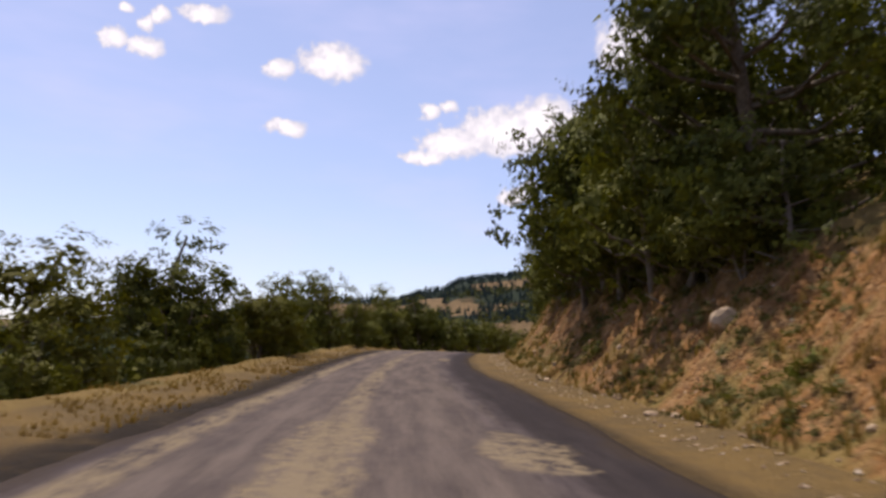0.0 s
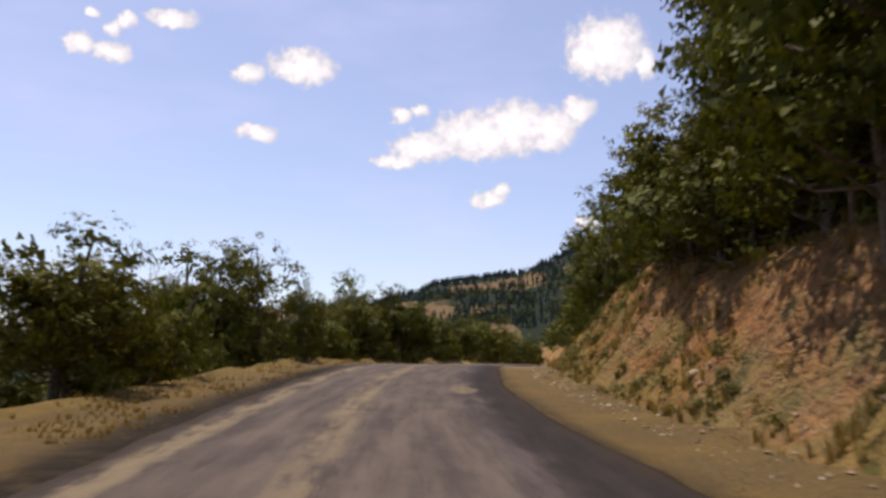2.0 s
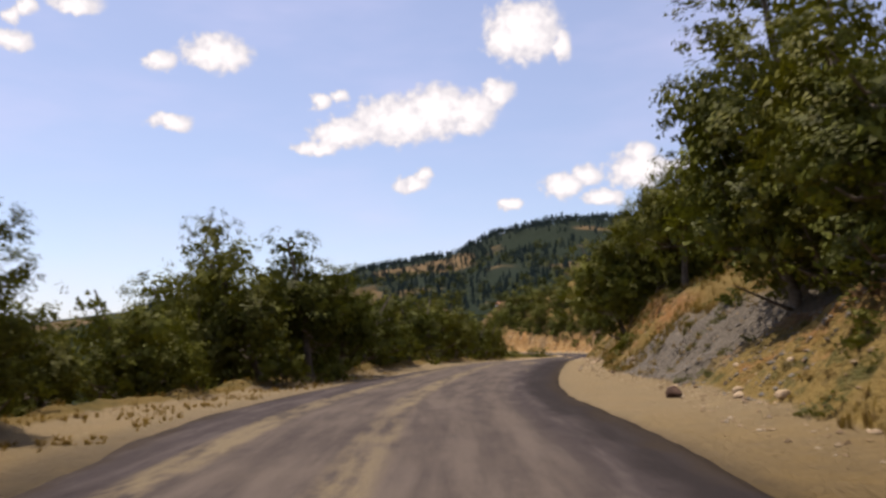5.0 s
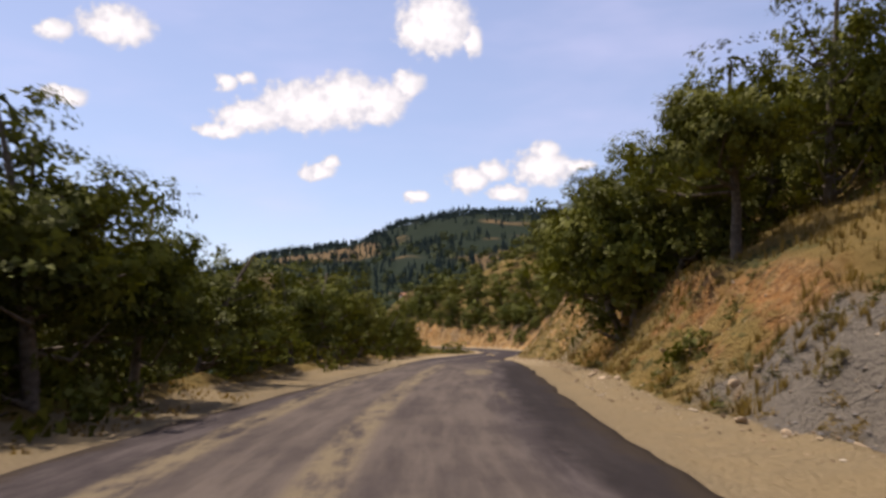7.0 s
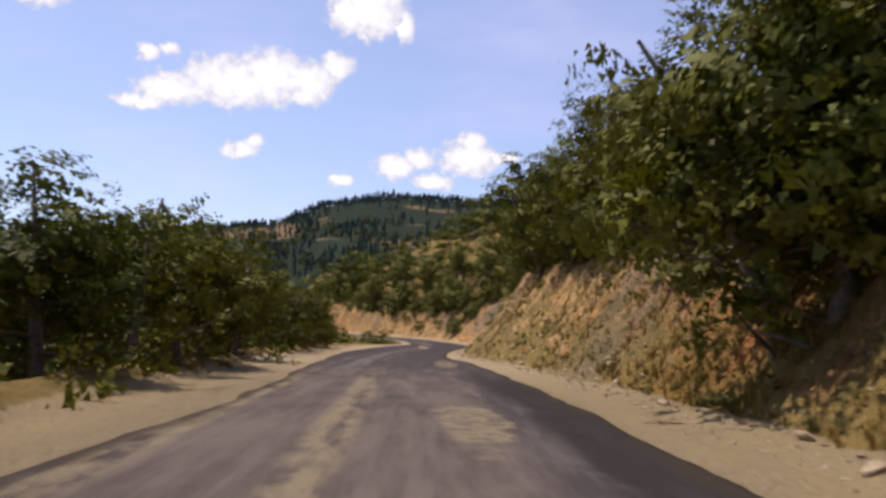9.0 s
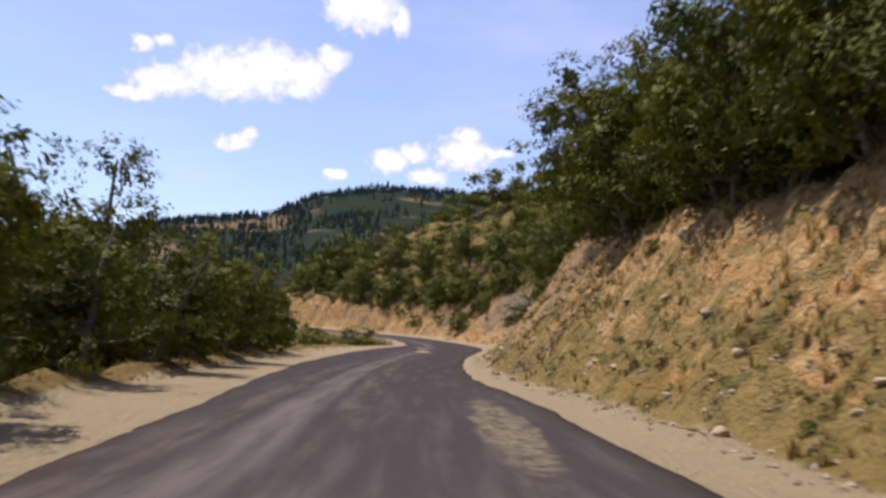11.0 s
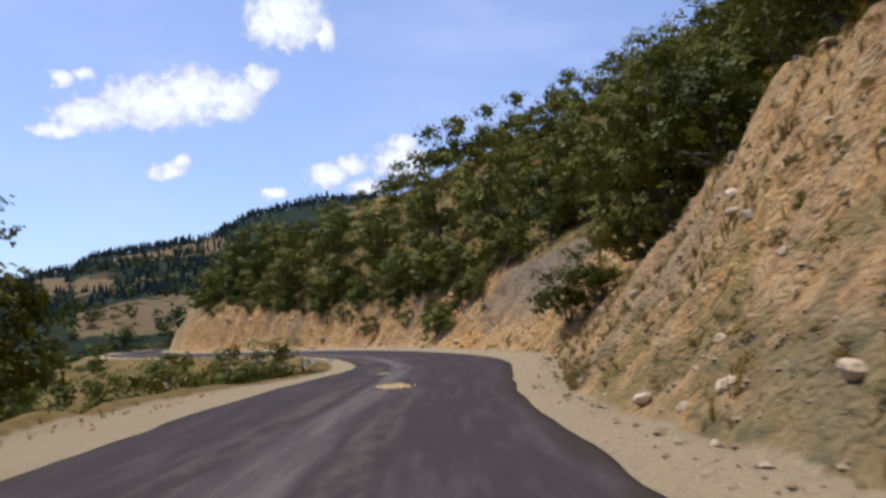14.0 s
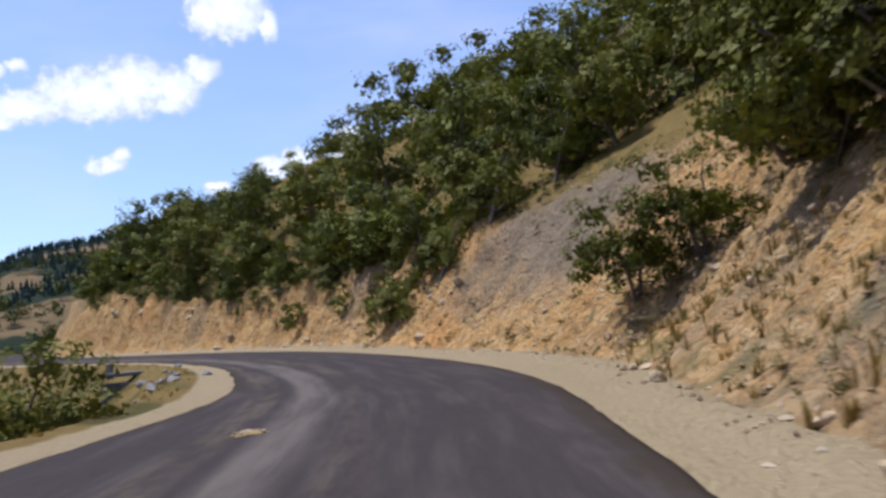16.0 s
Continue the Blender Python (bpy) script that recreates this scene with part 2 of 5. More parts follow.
def road_material():
    m, g, b, p = material("worn_asphalt")
    uv = g.node("ShaderNodeUVMap").outputs[0]
    part = g.node("ShaderNodeSeparateXYZ")
    g.feed(part.inputs[0], uv)
    d, s = part.outputs[0], part.outputs[1]
    long = g.vec("MULTIPLY", uv, (1.0, 0.10, 0.0))
    streak = g.noise(long, 2.6, 5, 0.6)
    broad = g.noise(g.vec("MULTIPLY", uv, (0.55, 0.055, 0.0)), 1.0, 4, 0.6)
    grit = g.noise(p, 45.0, 3, 0.7)
    old = g.step(s, 94.0, 106.0, 1.0, 0.0)
    base = g.mix(grit, (0.036, 0.029, 0.028), (0.082, 0.067, 0.065))
    soft = g.math("MULTIPLY", g.step(streak, 0.44, 0.68), g.math("ADD", g.math("MULTIPLY", old, 0.25), 0.34))
    base = g.mix(soft, base, (0.135, 0.110, 0.102))
    mottle = g.noise(g.vec("MULTIPLY", uv, (1.0, 0.35, 0.0)), 3.2, 6, 0.7)
    base = g.mix(g.math("MULTIPLY", g.step(mottle, 0.5, 0.68), g.math("ADD", g.math("MULTIPLY", old, 0.28), 0.08)), base, (0.118, 0.10, 0.088))
    base = g.mix(g.math("MULTIPLY", g.step(mottle, 0.46, 0.30), g.math("ADD", g.math("MULTIPLY", old, 0.35), 0.12)), base, (0.017, 0.014, 0.015))
    patch = g.noise(p, 0.8, 5, 0.65)
    base = g.mix(g.step(s, 98.0, 140.0), base, g.mix(1.0, base, (0.84, 0.83, 0.85), "MULTIPLY"))
    tar = g.step(g.math("ADD", d, g.math("MULTIPLY", g.math("SUBTRACT", patch, 0.5), 0.9)), 1.5, 1.95)
    sandy = g.mix(grit, (0.13, 0.10, 0.062), (0.29, 0.23, 0.14))

    def line(centre, width, reach, lo, hi):
        off = g.math("ABSOLUTE", g.math("SUBTRACT", d, centre))
        band = g.step(off, width * 0.4, width, 1.0, 0.0)
        return g.math("MULTIPLY", g.math("MULTIPLY", band, g.step(broad, lo, hi)), reach)

    # lighter, dusty lanes where wheels run, dark along both edges of the older surface
    lanes = g.math("MULTIPLY", g.step(g.math("ABSOLUTE", g.math("ADD", d, 0.55)), 1.5, 2.1, 1.0, 0.0), old)
    dust = g.math("MULTIPLY", lanes, g.step(g.math("ADD", streak, g.math("MULTIPLY", patch, 0.5)), 0.45, 1.0, 0.15, 0.75))
    base = g.mix(dust, base, g.mix(grit, (0.105, 0.084, 0.068), (0.19, 0.152, 0.12)))
    base = g.mix(g.math("MULTIPLY", tar, g.math("MULTIPLY", old, 0.75)), base, g.mix(grit, (0.013, 0.011, 0.011), (0.034, 0.028, 0.027)))
    sand = g.math("MAXIMUM", line(-0.75, 0.36, 0.85, 0.30, 0.52), line(-2.5, 0.36, 0.85, 0.22, 0.44))
    sand = g.math("MAXIMUM", sand, line(1.35, 0.35, 0.6, 0.50, 0.66))
    worn = g.math("MULTIPLY", line(-1.6, 0.5, 0.42, 0.25, 0.5), g.math("SUBTRACT", 1.0, old))
    base = g.mix(g.math("MULTIPLY", worn, g.step(streak, 0.3, 0.6, 0.4, 1.0)), base, (0.21, 0.175, 0.15))
    sand = g.math("MULTIPLY", sand, g.step(g.math("ADD", mottle, g.math("MULTIPLY", streak, 0.8)), 0.72, 1.02))
    sand = g.math("MULTIPLY", sand, g.math("MAXIMUM", old, 0.22))
    for (u, v, ru, rv) in ((-0.8, 8.5, 0.55, 5.0), (1.45, 9.2, 0.6, 1.7), (1.4, 39.5, 0.35, 1.6), (1.55, 108.5, 0.5, 4.5), (0.9, 88.0, 0.5, 2.6)):
        off = g.vec("LENGTH", g.vec("MULTIPLY", g.vec("SUBTRACT", uv, (u, v, 0)), (1 / ru, 1 / rv, 0)))
        spot = g.step(g.math("ADD", off, g.math("MULTIPLY", g.math("SUBTRACT", patch, 0.5), 1.7)), 0.7, 1.05, 0.9, 0.0)
        sand = g.math("MAXIMUM", sand, g.math("MULTIPLY", spot, g.step(g.noise(p, 5.0, 4, 0.7), 0.38, 0.58, 0.08, 1.0)))
    edge = g.step(g.math("ADD", attribute(g, "edge").outputs["Fac"], g.math("MULTIPLY", g.math("SUBTRACT", patch, 0.5), 0.9)), 0.1, 0.45, 1.0, 0.0)
    colour = g.mix(sand, base, sandy)
    colour = g.mix(g.math("MULTIPLY", edge, 0.8), colour, g.mix(grit, (0.022, 0.018, 0.015), (0.07, 0.05, 0.032)))
    colour = g.mix(1.0, colour, (0.80, 0.79, 0.775), "MULTIPLY")
    g.feed(b.inputs["Base Color"], colour)
    b.inputs["Roughness"].default_value = 0.95
    b.inputs["Specular IOR Level"].default_value = 0.04
    bump(g, b, g.math("ADD", grit, patch), 0.5, 0.02)
    return m


def leaf_material(name, dark, light, glow=0.35):
    m = bpy.data.materials.new(name)
    m.use_nodes = True
    g = Graph(m.node_tree)
    g.tree.nodes.clear()
    geo = g.node("ShaderNodeNewGeometry")
    which = g.node("ShaderNodeObjectInfo").outputs["Random"]
    p = geo.outputs["Position"]
    tone = g.math("ADD", g.math("MULTIPLY", geo.outputs["Random Per Island"], 0.5), g.math("MULTIPLY", g.step(g.noise(p, 0.42, 3), 0.25, 0.75), 0.55))
    colour = g.mix(tone, dark, light)
    colour = g.mix(g.math("MULTIPLY", which, 0.35), colour, (light[0] * 1.25, light[1] * 0.95, light[2] * 0.7))
    dif, tra, glo = g.node("ShaderNodeBsdfDiffuse"), g.node("ShaderNodeBsdfTranslucent"), g.node("ShaderNodeBsdfGlossy")
    g.feed(dif.inputs[0], colour)
    g.feed(tra.inputs[0], g.mix(1.0, colour, (1.15, 1.2, 0.55), "MULTIPLY"))
    glo.inputs["Roughness"].default_value = 0.6
    mix, mix2, out = g.node("ShaderNodeMixShader"), g.node("ShaderNodeMixShader"), g.node("ShaderNodeOutputMaterial")
    mix.inputs[0].default_value, mix2.inputs[0].default_value = glow, 0.015
    g.feed(mix.inputs[1], dif.outputs[0])
    g.feed(mix.inputs[2], tra.outputs[0])
    g.feed(mix2.inputs[1], mix.outputs[0])
    g.feed(mix2.inputs[2], glo.outputs[0])
    g.feed(out.inputs[0], mix2.outputs[0])
    return m


def plain_material(name, dark, light, scale, rough=0.9, relief=0.5, depth=0.02):
    m, g, b, p = material(name)
    n = g.noise(p, scale, 5, 0.65)
    shift = g.node("ShaderNodeObjectInfo").outputs["Random"]
    c = g.mix(g.step(n, 0.3, 0.7), dark, light)
    c = g.mix(g.math("MULTIPLY", shift, 0.4), c, tuple(v * 1.35 for v in light))
    g.feed(b.inputs["Base Color"], c)
    b.inputs["Roughness"].default_value = rough
    b.inputs["Specular IOR Level"].default_value = 0.2
    bump(g, b, n, relief, depth)
    return m


SOIL, ASPHALT = ground_material(), road_material()
LEAF = leaf_material("oak_leaves", (0.008, 0.012, 0.003), (0.132, 0.142, 0.016), 0.12)
LEAF_DRY = leaf_material("dusty_leaves", (0.065, 0.056, 0.019), (0.17, 0.138, 0.046))
WOODS = leaf_material("far_leaves", (0.009, 0.014, 0.004), (0.150, 0.163, 0.026), 0.12)
FARWOOD = leaf_material("valley_leaves", (0.014, 0.022, 0.010), (0.085, 0.105, 0.034), 0.1)
PINE = leaf_material("pine_needles", (0.014, 0.026, 0.022), (0.032, 0.050, 0.038), 0.1)
STRAW = leaf_material("dry_grass", (0.11, 0.074, 0.020), (0.26, 0.175, 0.052), 0.25)
WEED = leaf_material("green_weeds", (0.035, 0.042, 0.009), (0.115, 0.115, 0.028), 0.25)
BARK = plain_material("grey_bark", (0.06, 0.045, 0.032), (0.17, 0.135, 0.10), 9.0)
STONE = plain_material("tan_stone", (0.21, 0.148, 0.085), (0.45, 0.335, 0.21), 5.0, 0.9, 0.7, 0.05)
GREYSTONE = plain_material("grey_stone", (0.10, 0.09, 0.078), (0.26, 0.232, 0.20), 6.0, 0.9, 0.7, 0.05)
RUBBLE, _g, _b, _p = material("loose_rubble")
_tone = _g.node("ShaderNodeNewGeometry").outputs["Random Per Island"]
_g.feed(_b.inputs["Base Color"], _g.mix(_g.noise(_p, 18.0, 3), _g.ramp(_tone, (0.0, (0.14, 0.085, 0.042)), (0.35, (0.28, 0.185, 0.095)), (0.75, (0.44, 0.335, 0.205)), (1.0, (0.62, 0.53, 0.39))), (0.22, 0.15, 0.08)))
_b.inputs["Roughness"].default_value = 0.95
CONCRETE = plain_material("weathered_concrete", (0.05, 0.047, 0.043), (0.14, 0.13, 0.118), 4.0, 0.85, 0.4, 0.01)
DIRT = plain_material("loose_tan_dirt", (0.17, 0.115, 0.045), (0.38, 0.275, 0.115), 14.0, 0.95, 0.9, 0.03)

# ---------------------------------------------------------------- plan of the road
CENTRE = [(0.6, -60), (0.35, -30), (0.0, 0), (-0.39, 10.4), (-0.67, 20), (-0.83, 29), (-0.82, 33.5), (-0.53, 41.7), (0.29, 49.3), (0.83, 53.1), (1.98, 61),
          (3.7, 68.8), (4.82, 73.1), (7.28, 81.3), (10.27, 90.3), (13.42, 100.2), (16.9, 110.2), (20.06, 119.4), (23.39, 127.4), (28.0, 137.6), (30.4, 142.5),
          (32.6, 147), (34.6, 152), (36.0, 158), (36.9, 165), (37.0, 171), (36.4, 177), (34.8, 184), (32.0, 193), (29.0, 203)]
CENTRE += [(27.4, 212), (28.0, 221), (33.0, 230), (44.0, 237), (60, 243), (85, 248), (130, 252)]
# y, road level, left half width, right half width
LEVELS = [(-60, -0.6, 3.4, 2.8), (0, 0.05, 3.4, 2.8), (10, 0.25, 3.1, 3.0), (20, 0.45, 2.9, 3.2), (30, 0.64, 3.1, 2.8), (42, 1.05, 3.1, 2.6), (50, 1.36, 3.3, 2.5),
          (57, 1.4, 4.0, 2.5), (65, 1.28, 4.2, 2.6), (73, 1.25, 3.8, 2.8), (81, 1.26, 3.1, 2.9), (90, 1.24, 2.6, 2.9), (100, 1.0, 3.0, 3.0), (110, 0.78, 3.5, 2.8)]
LEVELS += [(119, 0.47, 4.1, 2.2), (127, 0.33, 4.6, 1.85), (138, 0.08, 5.2, 1.7), (145, 0.05, 5.0, 1.9), (152, 0.02, 3.4, 2.5), (165, 0.0, 2.7, 2.6), (200, 0.05, 2.7, 2.7), (280, 0.9, 2.7, 2.7), (400, 1.2, 2.7, 2.7)]


def smooth_line(points, gap=0.5):
    """A Catmull-Rom line through the points, evenly stepped."""
    q = np.array([points[0]] + points + [points[-1]], float)
    out = []
    for i in range(1, len(q) - 2):
        a, b, c, e = q[i - 1], q[i], q[i + 1], q[i + 2]
        n = max(2, int(np.hypot(*(c - b)) / 0.25))
        for k in range(n):
            u = k / n
            m1, m2 = (c - a) / 2, (e - b) / 2
            out.append((2 * u**3 - 3 * u * u + 1) * b + (u**3 - 2 * u * u + u) * m1 + (3 * u * u - 2 * u**3) * c + (u**3 - u * u) * m2)
    out = np.array(out)
    s = np.r_[0, np.cumsum(np.hypot(*np.diff(out, axis=0).T))]
    even = np.arange(0, s[-1], gap)
    return np.stack([np.interp(even, s, out[:, 0]), np.interp(even, s, out[:, 1])], 1)


LINE = smooth_line(CENTRE)
for _ in range(6):
    LINE[1:-1] = (LINE[:-2] + 2 * LINE[1:-1] + LINE[2:]) / 4
TANGENT = np.gradient(LINE, axis=0)
TANGENT /= np.hypot(*TANGENT.T)[:, None]
ALONG = np.r_[0, np.cumsum(np.hypot(*np.diff(LINE, axis=0).T))]
ALONG -= ALONG[np.argmin(np.abs(LINE[:, 1]))]
LV = np.array(LEVELS)
ROAD_Z = np.interp(LINE[:, 1], LV[:, 0], LV[:, 1])
HALF_L = np.interp(LINE[:, 1], LV[:, 0], LV[:, 2])
HALF_R = np.interp(LINE[:, 1], LV[:, 0], LV[:, 3])
for a in (ROAD_Z, HALF_L, HALF_R):
    for _ in range(40):
        a[1:-1] = (a[:-2] + 2 * a[1:-1] + a[2:]) / 4


def nearest(x, y):
    """Index of the nearest place on the road's line, and the offset to the right of it."""
    x, y = np.asarray(x, float).ravel(), np.asarray(y, float).ravel()
    out_i, out_d = np.empty(len(x), int), np.empty(len(x))
    few = LINE[::4]
    for k in range(0, len(x), 8000):
        px, py = x[k : k + 8000], y[k : k + 8000]
        i = np.argmin((px[:, None] - few[:, 0]) ** 2 + (py[:, None] - few[:, 1]) ** 2, 1) * 4
        for step in (2, 1):
            cand = np.clip(np.stack([i - step, i, i + step], 1), 0, len(LINE) - 1)
            r = (px[:, None] - LINE[cand, 0]) ** 2 + (py[:, None] - LINE[cand, 1]) ** 2
            i = cand[np.arange(len(i)), np.argmin(r, 1)]
        vx, vy = px - LINE[i, 0], py - LINE[i, 1]
        side = vx * TANGENT[i, 1] - vy * TANGENT[i, 0]
        out_i[k : k + 8000], out_d[k : k + 8000] = i, np.sign(side) * np.hypot(vx, vy)
    return out_i, out_d


def value_noise(x, y, scale, octaves=4, seed=0):
    """Smooth noise between -1 and 1 on a plane."""
    x, y = np.asarray(x, float) / scale, np.asarray(y, float) / scale
    total, amp, norm = np.zeros_like(x), 1.0, 0.0
    table = np.random.default_rng(seed).uniform(-1, 1, (256, 256))
    for o in range(octaves):
        ix, iy = np.floor(x).astype(int), np.floor(y).astype(int)
        fx, fy = x - ix, y - iy
        fx, fy = fx * fx * (3 - 2 * fx), fy * fy * (3 - 2 * fy)
        a, b = table[ix % 256, iy % 256], table[(ix + 1) % 256, iy % 256]
        c, e = table[ix % 256, (iy + 1) % 256], table[(ix + 1) % 256, (iy + 1) % 256]
        total += amp * ((a * (1 - fx) + b * fx) * (1 - fy) + (c * (1 - fx) + e * fx) * fy)
        norm += amp
        amp *= 0.5
        x, y = x * 2.03 + 17.3, y * 2.03 + 5.1
    return total / norm


def smoothstep(v, lo, hi):
    u = np.clip((v - lo) / (hi - lo), 0, 1)
    return u * u * (3 - 2 * u)


# right-hand bank by way along the road: y, foot (from the middle), height of the cut, its steepness, slope above
BANK = np.array([(-60, 4.9, 3.1, 1.3, 0.5), (20, 4.8, 3.1, 1.3, 0.5), (34, 4.8, 3.0, 1.5, 0.5), (44, 4.6, 3.4, 1.2, 0.45), (56, 4.6, 3.0, 1.05, 0.45), (62, 5.6, 2.4, 0.72, 0.45), (68, 5.4, 2.2, 0.7, 0.42),
                 (77, 4.5, 2.5, 0.8, 0.42), (90, 4.9, 2.4, 1.3, 0.6), (104, 4.5, 4.0, 1.25, 0.55), (118, 3.6, 4.8, 1.3, 0.5), (125, 3.1, 5.0, 1.2, 0.5), (131, 2.8, 6.1, 1.4, 0.55), (138, 2.6, 5.9, 1.25, 0.65)])
BANK2 = np.array([(146, 3.4, 4.2, 0.95, 0.7), (152, 4.3, 5.5, 0.95, 0.68), (160, 4.1, 5.3, 1.1, 0.68), (172, 4.4, 3.2, 1.3, 0.68), (182, 4.2, 2.3, 1.6, 0.68), (192, 3.8, 2.8, 1.9, 0.66), (205, 3.4, 3.7, 2.2, 0.62), (240, 4.0, 4.0, 1.8, 0.4), (340, 4.0, 3.0, 1.5, 0.22)])
BANK = np.concatenate([BANK, BANK2])
# skyline of the far hills: degrees right of +y, degrees up
RIDGE = np.array([(-180, 2.0), (-90, 1.0), (-40, 0.6), (-28, 1.0), (-21, 1.7), (-15.4, 2.4), (-12.8, 2.6), (-6, 3.4), (-3, 3.5), (-0.8, 4.25), (0.6, 4.5), (1.6, 5.05), (3, 5.3), (6.4, 5.8), (9, 6.1), (10.8, 7.1), (11.8, 7.45), (14.9, 7.85), (16.7, 8.1), (20, 8.15), (24, 8.0), (30, 8.0), (60, 8.0), (110, 6.0), (180, 2.0)])


def terrain(x, y):
    """Level of the ground, and what it is made of: verge, cut, far woods, grey rock."""
    shape = np.shape(x)
    x, y = np.asarray(x, float).ravel(), np.asarray(y, float).ravel()
    i, d = nearest(x, y)
    ly, base = LINE[i, 1], ROAD_Z[i]
    foot, tall, steep, above = (np.interp(ly, BANK[:, 0], BANK[:, k]) for k in range(1, 5))
    foot = foot + 0.35 * value_noise(x, y, 4.0, 3, 3)
    bend = smoothstep(ly, 164, 172)
    tall = tall + 0.6 * value_noise(x, y, 7.0, 3, 4) + 1.3 * bend * value_noise(x, y, 3.2, 3, 36)
    e = np.maximum(d - foot, 0)
    rise = tall / steep
    cutz = np.where(e < rise, e * steep * (0.65 + 0.35 * np.clip(e / rise, 0, 1)), tall)
    hill = np.maximum(e - rise, 0)
    hill = 85 * (1 - np.exp(-hill * above / 85))
    rough = smoothstep(d, foot - 0.2, foot + 0.8) * (1 - smoothstep(e - rise, 0.0, 2.5))
    blocks = value_noise(x, y, 1.1, 3, 5)
    ledge = value_noise(x, y, 0.9, 2, 7)
    crag = 1 - 2.4 * np.abs(value_noise(x, y, 1.9, 3, 33))
    bumps = rough * ((0.16 + 0.22 * smoothstep(ly, 160, 180)) * crag + (0.42 + 0.35 * bend) * blocks + 0.16 * np.floor(ledge * 4) / 4 + 0.07 * value_noise(x, y, 0.55, 2, 6))
    gully = rough * -0.45 * np.clip(value_noise(ly * 1.0, d * 0.25, 1.4, 3, 8) - 0.05, 0, 1)
    ridge = 0.17 * np.exp(-(((d - foot + 0.35) / 0.35) ** 2)) * (0.6 + 0.8 * value_noise(x, y, 1.3, 3, 9))
    right = cutz + hill + bumps + gully + ridge + smoothstep(hill, 0.5, 4) * 0.8 * value_noise(x, y, 9.0, 4, 10)
    half_l = HALF_L[i]
    w = np.maximum(-d - half_l, 0)
    flat = np.interp(ly, (0, 60, 110, 140, 147, 175, 190), (2.3, 2.2, 2.4, 2.4, 1.2, 1.0, 1.6)) + 0.4 * value_noise(x, y, 6.0, 2, 11)
    fall = np.interp(ly, (0, 130, 145, 180, 200), (0.36, 0.30, 0.75, 0.75, 0.4))
    down = np.maximum(w - flat - 0.7, 0)
    berm = (0.24 + 0.34 * value_noise(x, y, 1.5, 3, 12)) * np.interp(ly, (0, 42, 55, 140, 146), (0.25, 0.35, 0.9, 0.9, 0.2)) * np.exp(-(((w - flat - 0.3) / 0.5) ** 2))
    left = berm - 30 * (1 - np.exp(-down * fall / 30)) + 0.5 * smoothstep(down, 0, 4) * value_noise(x, y, 6.0, 4, 13)
    near = base + np.where(d > 0, right, left) + 0.025 * value_noise(x, y, 0.7, 3, 14) * (np.abs(d) > 2)
    # far hills
    fx, fy = x - 8, y - 75
    r, az = np.hypot(fx, fy), np.degrees(np.arctan2(fx, fy))
    far_r = 1300.0
    top = np.tan(np.radians(np.interp(az, RIDGE[:, 0], RIDGE[:, 1]))) * far_r + 1.4
    swell = smoothstep(r, 220, far_r)
    far = -30 * (1 - smoothstep(r, 200, 600)) + top * swell**1.2 + 16 * value_noise(x, y, 150, 4, 15) * smoothstep(r, 200, 400) * (1 - smoothstep(r, 900, far_r))
    knoll = smoothstep(np.exp(-(((x - 84) / 44) ** 2) - ((y - 330) / 34) ** 2), 0.04, 0.85)
    far = np.where(r > far_r, top * (1 - 0.9 * smoothstep(r, far_r, 3200)), far)
    t = np.maximum(smoothstep(np.abs(d), 85, 230), smoothstep(y, 330, 410))
    z = near * (1 - t) + far * t
    shelf = 18.5 + 2.0 * np.floor(2.2 * value_noise(x, y, 16, 3, 27)) / 2.2 + 0.6 * value_noise(x, y, 5, 3, 28)
    z = z + knoll * np.maximum(shelf - z, 0)
    under = smoothstep(np.where(d > 0, HALF_R[i] - d, HALF_L[i] + d), -0.1, 0.5)
    z -= 0.05 * under
    verge = np.where(d > 0, 1 - smoothstep(d, foot - 0.5, foot + 0.5), 1 - smoothstep(w, flat - 0.6, flat + 0.2))
    verge = verge * (1 - smoothstep(np.abs(d), 9, 12))
    cutm = np.where(d > 0, smoothstep(d, foot - 0.6, foot + 0.2) * (1 - smoothstep(e - rise, -0.3, 0.9)), 0)
    grey = smoothstep(value_noise(x, y, 5.0, 4, 20), 0.25, 0.5) * (0.15 + 0.25 * smoothstep(ly, 85, 100))
    grey = np.maximum(grey, (0.25 + 0.5 * value_noise(x, y, 1.8, 4, 24)) * smoothstep(ly, 122, 130) * (1 - smoothstep(ly, 150, 158)))
    grey = np.maximum(grey, smoothstep(1 - np.hypot((x - 44.2) / 4.6, (y - 159) / 6.2) + 0.6 * value_noise(x, y, 3, 4, 22), 0.1, 0.7) * 0.8)
    grey = np.maximum(grey, smoothstep(1 - np.hypot((x - 11.0) / 3.2, (y - 67.5) / 6.5) + 0.35 * value_noise(x, y, 2, 3, 21), 0, 0.3))
    grey = np.maximum(grey, 0.85 * smoothstep(value_noise(x, y, 6.0, 3, 35), 0.0, 0.3) * smoothstep(ly, 168, 178))
    lush = np.interp(ly, (0, 30, 56, 80, 95, 125, 132, 150, 165), (0.36, 0.46, 0.7, 0.66, 0.7, 0.60, 0.45, 0.25, 0.0)) * (1.5 - 1.1 * np.clip(e / np.maximum(rise, 0.1), 0, 1))
    clear = 0.45 * smoothstep(knoll, 0.55, 0.7) * smoothstep(value_noise(x, y, 10, 3, 23), -0.35, -0.1)
    strip = smoothstep(az, -0.9, -0.2) * (1 - smoothstep(az, 2.6, 3.4)) * np.exp(-(((r - 770 - 25 * value_noise(x, y, 40, 3, 29)) / 30) ** 2))
